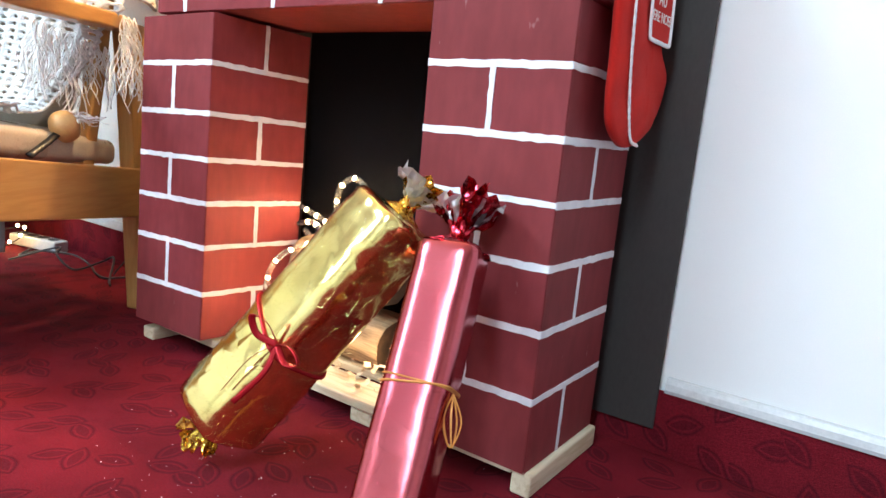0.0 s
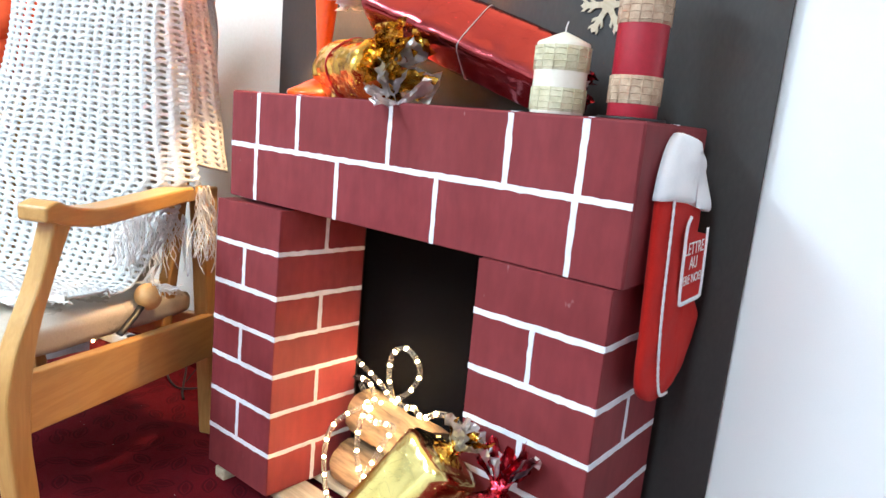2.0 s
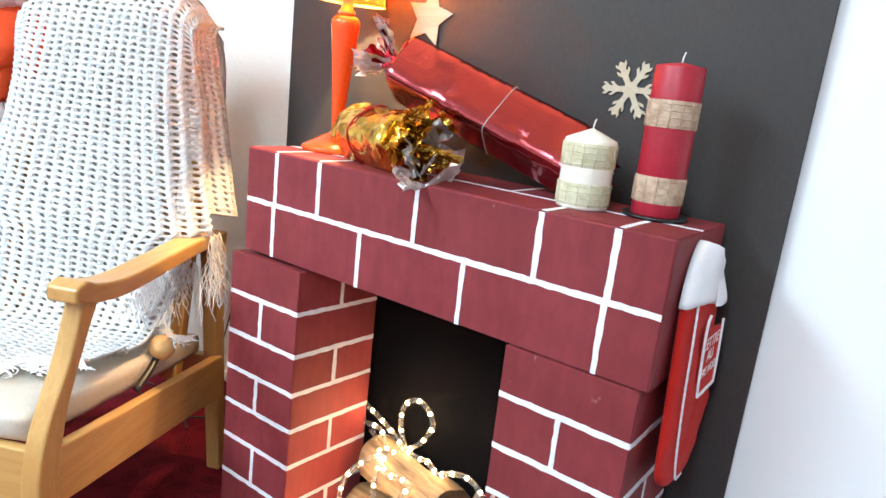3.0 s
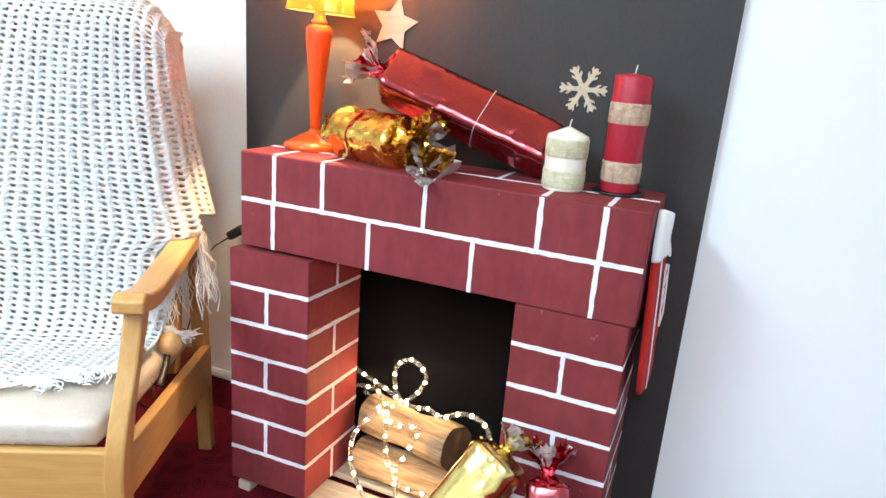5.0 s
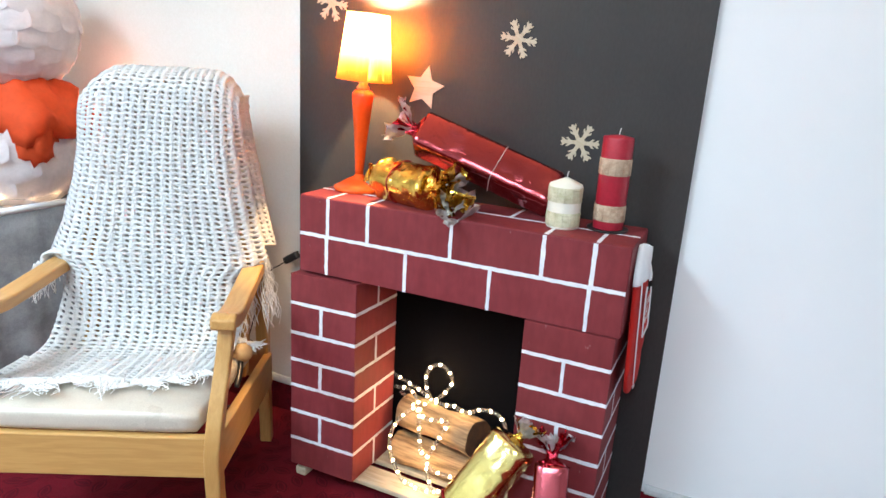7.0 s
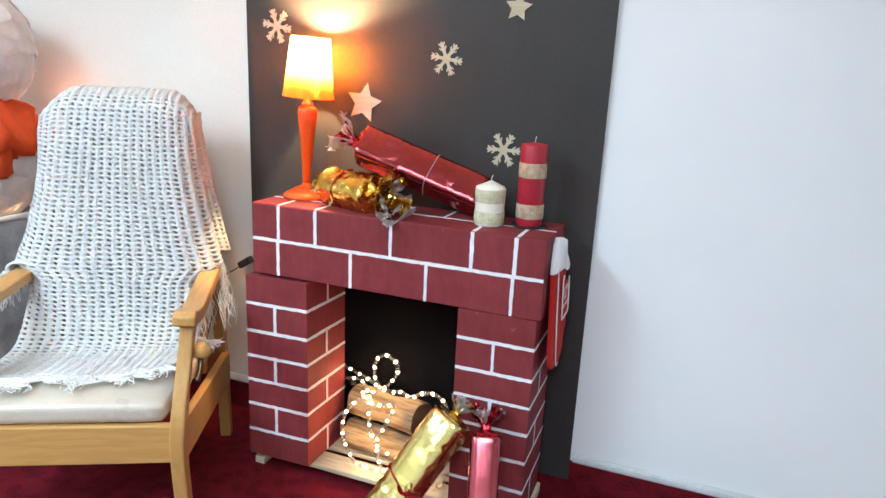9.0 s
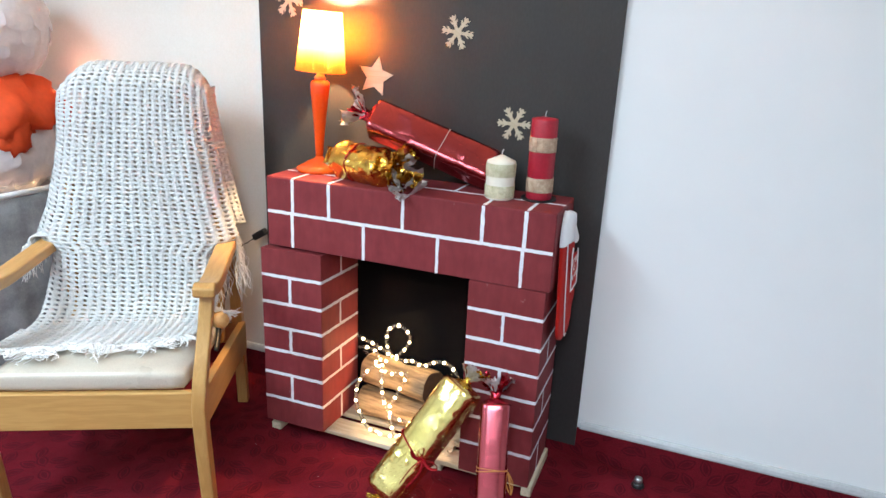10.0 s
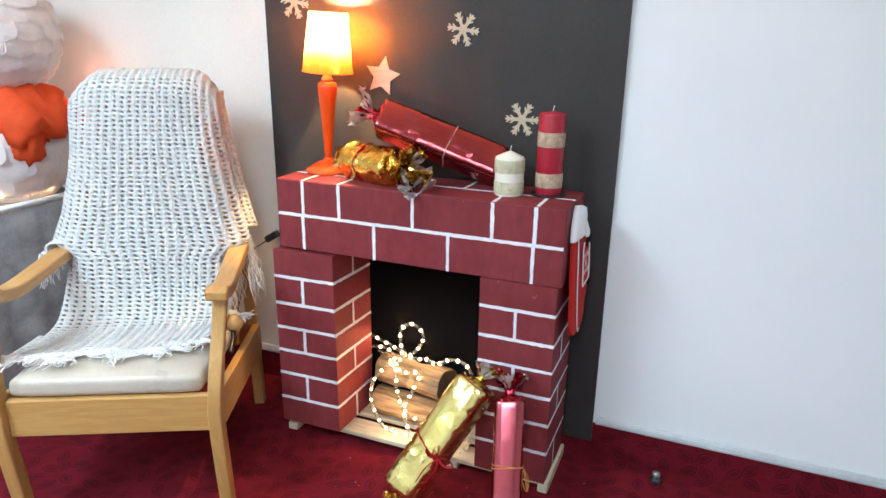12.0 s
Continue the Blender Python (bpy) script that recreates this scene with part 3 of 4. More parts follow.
def scrap(seed, size, spread):
    """One crumpled, flared piece of foil, standing on the origin along z."""
    rr = random.Random(seed)
    bm = bmesh.new()
    n, k = 6, 5
    a0 = rr.uniform(0, 6.28)
    lean = rr.uniform(0.35, 1.0) * spread
    w = size * rr.uniform(0.2, 0.4)
    grid = []
    for i in range(n + 1):
        f = i / n
        row = []
        for j in range(k + 1):
            g = (j / k - 0.5) * 2
            width = w * (0.25 + 0.9 * f)
            x = size * f * lean + 0.12 * size * noise.noise(Vector((f * 4, g * 3, seed)))
            y = g * width + 0.15 * size * noise.noise(Vector((f * 3 + 9, g * 4, seed)))
            z = size * f * (1 - 0.35 * lean) + 0.3 * size * f * noise.noise(Vector((f * 4, g * 4 + 5, seed * 1.7))) + rr.uniform(-0.05, 0.05) * size * f
            row.append(bm.verts.new((x * math.cos(a0) - y * math.sin(a0), x * math.sin(a0) + y * math.cos(a0), z)))
        grid.append(row)
    for i in range(n):
        for j in range(k):
            bm.faces.new((grid[i][j], grid[i + 1][j], grid[i + 1][j + 1], grid[i][j + 1]))
    bmesh.ops.solidify(bm, geom=bm.faces[:], thickness=0.0006)
    return bm


def flare(parent, m, material, size, seed, count, spread, lining):
    """The twisted neck and spread foil at one end of a cracker."""
    rr = random.Random(seed)

    def shape(a, r, z, row):
        q = 1 + 0.35 * math.sin(5 * a + row) * min(1, row / 2) + 0.2 * rr.uniform(-1, 1)
        return (r * q * math.cos(a), r * q * math.sin(a), z + rr.uniform(-0.1, 0.1) * size * 0.3)
    s = size
    bm = lathe([(0.62 * s, -0.03 * s), (0.4 * s, 0.1 * s), (0.2 * s, 0.22 * s), (0.16 * s, 0.36 * s), (0.22 * s, 0.5 * s)], 22, None, shape)
    part("twisted_neck", bm, material, parent, smooth=True).matrix_basis = m
    for k in range(count):
        bm = scrap(seed * 31 + k, s * rr.uniform(0.55, 1.1), spread)
        silver = k in lining
        ob = part("foil_tail", bm, SILVER if silver else material, parent, "shiny silver inner side of the foil" if silver else "", smooth=False)
        ob.matrix_basis = m @ Matrix.Translation((0, 0, 0.3 * s))


def cracker(label, p0, p1, r, body, crumple, face, power, seed, tail0, tail1, dent=0.03, count=8, lining0=(1,), lining1=(0, 1, 3, 4, 6, 7)):
    length = (Vector(p1) - Vector(p0)).length
    ob = thing("foil_cracker", label, "cracker", axis_pose(p0, p1, face), "foil-wrapped crackers")
    rows = 30

    def shape(a, rad, z, row):
        x, y = superround(a, rad, power)
        v = Vector((x, y, z))
        edge = math.exp(-z / 0.05) + math.exp(-(length - z) / 0.05)
        q = 1 + dent * (0.35 + edge) * noise.noise(v * 24 + Vector((seed, 0, 0))) + dent * 0.9 * (0.2 + edge) * noise.noise(v * 60 + Vector((0, seed, 0)))
        return (x * q, y * q, z)
    prof = [(r * 0.62, -0.004), (r * 0.93, 0.0)] + [(r, length * (i + 0.4) / rows) for i in range(rows)] + [(r * 0.93, length), (r * 0.62, length + 0.004)]
    part("wrapper", lathe(prof, 56, None, shape), body, ob, smooth=True)
    if tail1:
        flare(ob, Matrix.Translation((0, 0, length)), crumple, tail1, seed, count, 1.0, lining1)
    if tail0:
        flare(ob, pose(0, 0, 0, 180, 0, 0), crumple, tail0, seed + 5, count, 0.9, lining0)
    return ob


def band(parent, z, r, power, material, label, thick=0.0025, tilt=0.0, wide=1.0):
    pts = []
    for i in range(41):
        a = 2 * math.pi * i / 40
        x, y = superround(a, r + thick * 0.6, power)
        pts.append(Vector((x, y, z + tilt * x)))
    return part("tie", tube(pts, thick, 6, None, wide), material, parent, label, smooth=True)


def bow(parent, centre, out, material, size, label, seed):
    """Loops and two tails of a tied ribbon at a point on a wrapper."""
    rr = random.Random(seed)
    c, o = Vector(centre), Vector(out).normalized()
    side = o.cross(Vector((0, 0, 1))).normalized()
    up = side.cross(o)
    for s in (-1, 1):
        pts = [c + o * 0.003, c + side * s * size * 0.5 + o * 0.02 + up * size * 0.35, c + side * s * size * 1.0 + o * 0.022 + up * size * 0.2, c + side * s * size * 0.6 + o * 0.012 - up * size * 0.15, c + o * 0.004]
        part("bow_loop", tube(smooth_path(pts, 7), 0.0042 * size / 0.04, 6, None, 0.14), material, parent, label, smooth=True)
        pts = [c + o * 0.004, c + side * s * size * 0.3 - up * size * 0.8 + o * 0.008, c + side * s * size * (0.1 + 0.4 * rr.random()) - up * size * 2.1 + o * 0.007]
        part("ribbon_end", tube(smooth_path(pts, 7), 0.0034 * size / 0.04, 6, None, 0.14), material, parent, label, smooth=True)


def fan(parent, m, material, n, length, seed):
    """Loose loops of raffia."""
    rr = random.Random(seed)
    for k in range(n):
        w = rr.uniform(0.15, 0.4) * length
        pts = [Vector((0, 0, 0)), Vector((w * 0.5, 0.004 * k, -length * 0.45)), Vector((w * 0.2, 0.006, -length)), Vector((-w * 0.4, 0.003, -length * 0.55)), Vector((0, 0, 0))]
        part("raffia_loop", tube(smooth_path(pts, 6), 0.0011, 5), material, parent).matrix_basis = m


gold = cracker("large gold foil cracker tied with red ribbon, leaning on the fireplace", (0.568, -0.245, 0.07), (0.741, -0.083, 0.383), 0.059, GOLD, GOLD_CRUMPLE, (0.15, -0.6, 0.8), 4.2, 2.0, 0.042, 0.06, 0.05, 16, (1,), (0, 2, 3, 5, 6, 8, 9, 11, 12, 14))
glen = 0.392
band(gold, glen * 0.42, 0.059, 4.2, RED_RIBBON, "shiny red ribbon", 0.0035, 0.3, 0.5)
bow(gold, (-0.05, 0.057, glen * 0.42), (-0.5, 1, 0), RED_RIBBON, 0.045, "shiny red ribbon bow", 3)
red = cracker("pinkish red foil cracker tied with raffia, leaning on a column", (0.898, -0.262, 0.03), (0.842, -0.085, 0.352), 0.043, PINK_FOIL, RED_CRUMPLE, (0.25, -0.9, 0.3), 4.6, 4.0, 0.0, 0.07, 0.014, 18, (1,), range(0, 18, 2))
band(red, 0.185, 0.043, 4.6, RAFFIA, "orange raffia", 0.0016, -0.1)
band(red, 0.189, 0.043, 4.6, RAFFIA, "orange raffia", 0.0013, 0.05)
fan(red, pose(-0.046, 0.012, 0.185, 0, 12, 30), RAFFIA, 4, 0.062, 2)
mred = cracker("long red foil cracker tied with thread, leaning on a gold cracker", (0.327, 0.118, 1.118), (0.705, 0.184, 0.983), 0.054, RED_FOIL, RED_CRUMPLE, (-0.1, -0.75, 0.6), 7.5, 6.0, 0.082, 0.055, 0.022, 17, (0, 1, 2, 4, 5, 6, 8, 9, 10, 12, 13, 14, 16))
band(mred, 0.235, 0.0545, 7.5, GREY_CORD, "thin grey thread", 0.0009, 0.05)
mgold = cracker("small crumpled gold foil cracker lying on the mantel", (0.214, 0.114, 0.979), (0.4, 0.056, 0.979), 0.055, DEEP_GOLD, GOLD_CRUMPLE, (0, -0.6, 0.8), 2.8, 8.0, 0.05, 0.085, 0.09, 18, (1, 3), (0, 3, 5, 8, 11))
band(mgold, 0.08, 0.0555, 2.8, RED_RIBBON, "thin red cord", 0.002, 0.1)
for k, p in enumerate(((0.48, 0.012, 0.932), (0.505, -0.002, 0.918))):
    for j in range(3):
        ob = part("foil_tail", scrap(300 + 7 * k + j, 0.055, 0.9), SILVER, mgold, "shiny silver inner side of the foil")
        ob.matrix_basis = mgold.matrix_basis.inverted() @ pose(*p, 60 + 30 * j, 20 * j, 90 * j)

# ---------------------------------------------------------------- on the mantel
lamp = thing("table_lamp", "glossy orange table lamp with an orange fabric shade, lit", "lamp", pose(0.094, 0.168, 0.9213, 0, 1.4, 0))
part("base", lathe([(0.03, -0.001), (0.074, -0.001), (0.077, 0.006), (0.074, 0.012), (0.055, 0.022), (0.035, 0.034), (0.016, 0.042), (0.012, 0.05)], 48), ORANGE_GLAZE, lamp, smooth=True)
part("stem", lathe([(0.012, 0.046), (0.013, 0.06), (0.017, 0.12), (0.023, 0.19), (0.0295, 0.25), (0.032, 0.278), (0.031, 0.29), (0.024, 0.298), (0.012, 0.301)], 40), ORANGE_GLAZE, lamp, smooth=True)
part("neck", lathe([(0.017, 0.3), (0.02, 0.306), (0.013, 0.314), (0.013, 0.335), (0.016, 0.338), (0.016, 0.36)], 24), BRASS, lamp, smooth=True)
bm = bmesh.new()
lathe([(0.081, 0.328), (0.071, 0.42), (0.0615, 0.512)], 56, bm, None, False)
bmesh.ops.solidify(bm, geom=bm.faces[:], thickness=0.0012)
shade = part("shade", bm, SHADE, lamp, "warm orange glowing shade", smooth=True)
shade.matrix_basis = pose(-0.008, 0, 0, 0, 1.8, 0)
part("shade_ring", lathe([(0.080, 0.3265), (0.0825, 0.3265), (0.082, 0.331), (0.0795, 0.331), (0.080, 0.3265)], 56, None, None, False), SHADE, shade, smooth=True)
part("bulb", lathe([(0.012, 0.355), (0.014, 0.375), (0.019, 0.408), (0.022, 0.424), (0.017, 0.44), (0.006, 0.448)], 20), BULB, lamp, "glowing warm bulb", smooth=True)
cord = [(-0.0, 0.2, 0.926), (-0.02, 0.225, 0.915), (-0.035, 0.24, 0.86), (-0.06, 0.235, 0.75), (-0.13, 0.23, 0.665), (-0.19, 0.225, 0.642)]
sw = thing("cord_switch", "black inline switch on a thin black lamp cord", "switch")
part("cord", tube(smooth_path(cord, 8), 0.0025, 6), BLACK_PLASTIC, sw, smooth=True)
part("cord", tube(smooth_path([(-0.225, 0.222, 0.62), (-0.26, 0.22, 0.595), (-0.3, 0.235, 0.57), (-0.36, 0.255, 0.5), (-0.42, 0.255, 0.3), (-0.5, 0.25, 0.1), (-0.53, 0.2, 0.006)], 8), 0.0022, 6), BLACK_PLASTIC, sw, smooth=True)
part("switch_body", box(-0.032, 0.032, -0.012, 0.012, -0.013, 0.013), BLACK_PLASTIC, sw, bevel=0.006, seg=3).matrix_basis = pose(-0.203, 0.223, 0.636, 0, -32, 0)


def candle(label, x, y, z, r, h, wax, bands, cone, dish):
    ob = thing("candle", label, "candle", pose(x, y, z))
    z0 = 0.004 if dish else 0.0
    part("wax", lathe([(r * 0.96, z0), (r, z0 + 0.003), (r, h - 0.004), (r * 0.97, h), (r * 0.4, h + cone * 0.65), (0.003, h + cone)], 48), wax, ob, smooth=False, bevel=0.0)
    for p in ob.children[0].data.polygons:
        p.use_smooth = len(p.vertices) == 4
    part("wick", tube(smooth_path([(0, 0, h + cone - 0.002), (0.001, 0, h + cone + 0.008), (0.003, 0.001, h + cone + 0.016)], 4), 0.0012, 6), STITCH, ob, "white wick")
    for b0, b1, m in bands:
        b = part("woven_band", lathe([(r + 0.0004, b0), (r + 0.0009, b0 + 0.001), (r + 0.0009, b1 - 0.001), (r + 0.0004, b1)], 48, None, None, False), m, ob, "woven straw band", smooth=True)
        n = max(2, int((b1 - b0) / 0.0085))
        bm = bmesh.new()
        for i in range(n):
            zz = b0 + (i + 0.5) * (b1 - b0) / n
            pts = [Vector(((r + 0.001) * math.cos(2 * math.pi * k / 40), (r + 0.001) * math.sin(2 * math.pi * k / 40), zz + 0.0006 * math.sin(k * 2.1 + i))) for k in range(41)]
            tube(pts, 0.0012, 5, bm)
        for k in range(14):
            a = 2 * math.pi * k / 14
            p = Vector(((r + 0.0012) * math.cos(a), (r + 0.0012) * math.sin(a), b0))
            tube([p, p + Vector((0, 0, (b1 - b0) * 0.5)), p + Vector((0, 0, b1 - b0))], 0.0012, 5, bm)
        tagged(part("weave", bm, m, b, smooth=True), kind="stuff")
    if dish:
        part("dish", lathe([(dish * 0.6, 0.0), (dish * 0.95, 0.0), (dish, 0.003), (dish * 0.99, 0.006), (dish * 0.93, 0.0045), (dish * 0.5, 0.004)], 48), BLACK_PLASTIC, ob, "thin dark dish", smooth=True)
    return ob


candle("tall red pillar candle with two straw bands on a dark dish", 0.861, 0.152, 0.9212, 0.0385, 0.238, RED_WAX, [(0.026, 0.068, STRAW), (0.144, 0.186, STRAW)], 0.006, 0.053)
candle("short cream pillar candle wrapped with pale straw bands", 0.753, 0.106, 0.9212, 0.0425, 0.112, CREAM_WAX, [(0.006, 0.042, PALE_STRAW), (0.068, 0.106, PALE_STRAW)], 0.017, 0.0)


# ---------------------------------------------------------------- cut-outs on the board
def star_outline(r, r2, n=5, turn=0.0):
    return [((r if k % 2 == 0 else r2) * math.sin(math.pi * k / n + turn), (r if k % 2 == 0 else r2) * math.cos(math.pi * k / n + turn)) for k in range(2 * n)]


def wall_star(x, z, r, turn):
    ob = thing("star_ornament", "pale wood veneer star fixed on the grey board", "ornament", pose(x, 0.2735, z, -2, 0, 0), "cut-out ornaments")
    part("star", prism(star_outline(r, r * 0.5, 5, turn), -0.0035, -0.001, 1), VENEER, ob, bevel=0.0004)


def wall_snowflake(x, z, r, turn):
    ob = thing("snowflake_ornament", "pale wood veneer snowflake fixed on the grey board", "ornament", pose(x, 0.2735, z, 0, turn, 0), "cut-out ornaments")
    bm = prism(star_outline(r * 0.34, r * 0.24, 6, 0.0), -0.0032, -0.0008, 1)
    part("centre", bm, VENEER, ob)
    w = r * 0.095
    for k in range(6):
        bm = bmesh.new()
        prism([(-w, r * 0.2), (w, r * 0.2), (w, r * 0.9), (0, r), (-w, r * 0.9)], -0.0034, -0.001, 1, bm)
        for h, q in ((0.48, 0.23), (0.74, 0.2)):
            for s in (-1, 1):
                a = (s * w * 0.5, r * (h - 0.07))
                b = (s * w * 0.5, r * (h + 0.07))
                o = [a, (s * r * q, r * (h + q * 0.62)), (s * r * q * 0.92, r * (h + q * 0.62 + 0.11)), b]
                prism(o if s > 0 else o[::-1], -0.0033, -0.0011, 1, bm)
        part("arm", bm, VENEER, ob).matrix_basis = pose(0, 0, 0, 0, 60 * k, 0)


wall_star(0.251, 1.236, 0.066, 0.18)
wall_star(0.752, 1.538, 0.042, 0.1)
wall_snowflake(0.534, 1.386, 0.054, 38)
wall_snowflake(0.736, 1.122, 0.055, 30)
wall_snowflake(-0.082, 1.47, 0.058, 40)

# ---------------------------------------------------------------- stocking on the side of the mantel
stocking = thing("christmas_stocking", "red felt stocking with a white plush cuff, hung on the mantel", "stocking", pose(0.957, 0.04, 0.85, 2, -2.6, 0) @ Matrix.Diagonal((0.6, 0.9, 1, 1)) @ Matrix.Translation((0, 0, -0.85)))
SO = [(0.012, 0.85), (0.006, 0.78), (0.0, 0.69), (-0.004, 0.62), (-0.008, 0.57), (0.0, 0.535), (0.035, 0.512), (0.075, 0.503), (0.12, 0.511), (0.165, 0.527), (0.205, 0.55), (0.232, 0.578), (0.238, 0.608), (0.218, 0.637), (0.19, 0.662), (0.176, 0.694), (0.186, 0.74), (0.198, 0.79), (0.185, 0.84)]


def pillow(outline, thick, seed, wob, steps=7):
    """A stuffed flat shape: the outline in (y, z), swelling towards +x."""
    bm = bmesh.new()
    out = [Vector((0, u, v)) for u, v in outline]
    path = smooth_path(out + [out[0]], 4)[:-1]
    c = sum(path, Vector()) / len(path)
    rings = []
    for k in range(steps + 1):
        f = k / steps
        s = math.cos(f * math.pi / 2 * 0.96)
        ring = []
        for p in path:
            # pull towards a spine so that long shapes stay full
            spine = Vector((0, c.y + (p.z - c.z) * 0.0, p.z * 0.75 + c.z * 0.25))
            q = spine + (p - spine) * s
            q.x = thick * (0.35 + 0.65 * math.sin(f * math.pi / 2)) + wob * noise.noise(q * 22 + Vector((seed, 0, 0))) * min(1, f * 3)
            ring.append(bm.verts.new(q))
        rings.append(ring)
    backr = [bm.verts.new((0.0, p.y, p.z)) for p in path]
    rings.insert(0, backr)
    n = len(path)
    for lo, hi in zip(rings, rings[1:]):
        for i in range(n):
            bm.faces.new((lo[i], lo[(i + 1) % n], hi[(i + 1) % n], hi[i]))
    bm.faces.new(rings[0])
    bm.faces.new(rings[-1])
    return bm


part("sock", pillow(SO, 0.03, 2, 0.008), RED_FELT, stocking, "bright red felt", smooth=True)
CO = [(0.0, 0.815), (0.014, 0.856), (0.038, 0.892), (0.07, 0.908), (0.096, 0.888), (0.125, 0.896), (0.16, 0.882), (0.195, 0.852), (0.216, 0.82), (0.222, 0.786), (0.17, 0.792), (0.11, 0.802), (0.05, 0.81)]
part("cuff", pillow(CO, 0.042, 7, 0.014), PLUSH, stocking, "fluffy white plush cuff", smooth=True)
braid = smooth_path([(0.024, 0.045, 0.83), (0.027, 0.038, 0.76), (0.027, 0.034, 0.69), (0.027, 0.034, 0.62), (0.025, 0.045, 0.555), (0.02, 0.07, 0.515), (0.016, 0.11, 0.506)], 10)
bm = bmesh.new()
for s in (0, 1):
    tube([p + Vector((0.004, 0.0022 * math.sin(i * 1.6 + s * math.pi), 0.0)) for i, p in enumerate(braid)], 0.0026, 6, bm)
part("braid", bm, BRAID, stocking, "twisted white braid", smooth=True)
pocket = part("pocket", prism([(0.09, 0.655), (0.094, 0.768), (0.196, 0.752), (0.19, 0.655)], 0.033, 0.037, 0), RED_FELT, stocking, "red felt pocket with white piping")
part("piping", tube(smooth_path([(0.039, 0.108, 0.786), (0.039, 0.094, 0.768), (0.039, 0.09, 0.715), (0.039, 0.09, 0.662), (0.039, 0.098, 0.654), (0.039, 0.14, 0.653), (0.039, 0.183, 0.653), (0.039, 0.19, 0.662), (0.039, 0.194, 0.71), (0.038, 0.198, 0.762)], 6), 0.0036, 6), BRAID, pocket, "white piping", smooth=True)


def lettering(text, y, z, size, parent):
    cu = bpy.data.curves.new("lettering", "FONT")
    cu.body, cu.size, cu.align_x, cu.extrude = text, size, "CENTER", 0.0004
    cu.materials.append(STITCH)
    ob = new("lettering", cu)
    ob.matrix_basis = pose(0.0376, y, z, 90, 0, 90)
    ob.parent = parent
    tagged(ob, "white embroidered letters " + text)


lettering("LETTRE", 0.143, 0.727, 0.027, pocket)
lettering("AU", 0.143, 0.704, 0.027, pocket)
lettering("PERE NOEL", 0.141, 0.681, 0.0205, pocket)

# ---------------------------------------------------------------- armchair
CHAIR = pose(-0.220, 0.104, 0.0, 0, 0, 27.5)
chair = thing("armchair", "high-backed beech armchair with cream vinyl cushions", "armchair", CHAIR)
LEFT_X, MID, ARM_IN = -0.585, -0.27, 0.042


def curved(front, back, x0, x1):
    """A bent board: smooth front and back edges in (y, z), between two x."""
    f = [(p.y, p.z) for p in smooth_path([(0, *q) for q in front], 5)]
    b = [(p.y, p.z) for p in smooth_path([(0, *q) for q in back], 5)]
    return prism(f + b[::-1], x0, x1, 0)


leg_f = [(-0.655, 0.0), (-0.68, 0.18), (-0.694, 0.34), (-0.68, 0.45), (-0.63, 0.57), (-0.602, 0.672)]
leg_b = [(-0.615, 0.0), (-0.632, 0.18), (-0.644, 0.3), (-0.634, 0.45), (-0.598, 0.57), (-0.558, 0.672)]
post_f = [(-0.04, 0.0), (-0.07, 0.3), (-0.088, 0.5), (-0.1, 0.61), (-0.112, 0.682)]
post_b = [(0.0, 0.0), (-0.025, 0.3), (-0.037, 0.5), (-0.035, 0.62), (-0.033, 0.68)]
arm_t = [(-0.635, 0.699), (-0.605, 0.706), (-0.565, 0.692), (-0.48, 0.680), (-0.34, 0.684), (-0.2, 0.689), (-0.112, 0.689)]
arm_u = [(-0.635, 0.672), (-0.605, 0.668), (-0.565, 0.656), (-0.48, 0.646), (-0.34, 0.65), (-0.2, 0.655), (-0.112, 0.655)]
for inner, s in ((0.0, 1), (LEFT_X + 0.045, -1)):
    xs = sorted((inner, inner + s * 0.037))
    leg = curved(leg_f, leg_b, *xs)
    for v in leg.verts:
        v.co.x += s * 0.02 * max(0.0, (v.co.z - 0.36) / 0.31)
    part("front_leg", leg, BEECH[2], chair, bevel=0.005)
    part("back_post", curved(post_f, post_b, *sorted((inner - s * 0.016, inner + s * 0.022))), BEECH[2], chair, bevel=0.005)
    out = 0.010 if s > 0 else -0.014
    arm = curved(arm_t, arm_u, *sorted((inner + s * out, inner + s * (out + 0.06))))
    for v in arm.verts:
        v.co.x -= max(0, s) * ARM_IN * (v.co.y + 0.635) / 0.53
    part("arm", arm, BEECH[1], chair, bevel=0.007, seg=3)
    part("side_rail", prism([(-0.645, 0.292), (-0.06, 0.237), (-0.06, 0.352), (-0.645, 0.404)], *sorted((inner + s * 0.008, inner + s * 0.033)), 0), BEECH[1], chair, bevel=0.004)
    part("back_stile", curved([(-0.205, 0.33), (-0.175, 0.45), (-0.135, 0.66), (-0.095, 0.86)], [(-0.165, 0.33), (-0.14, 0.45), (-0.1, 0.66), (-0.062, 0.86)], *sorted((inner - s * 0.05, inner - s * 0.018))), BEECH[2], chair, bevel=0.005)
part("front_rail", box(LEFT_X + 0.045, 0.0, -0.668, -0.644, 0.292, 0.404), BEECH[0], chair, bevel=0.004)
part("back_rail", box(LEFT_X + 0.05, -0.005, -0.075, -0.05, 0.27, 0.35), BEECH[0], chair, bevel=0.004)


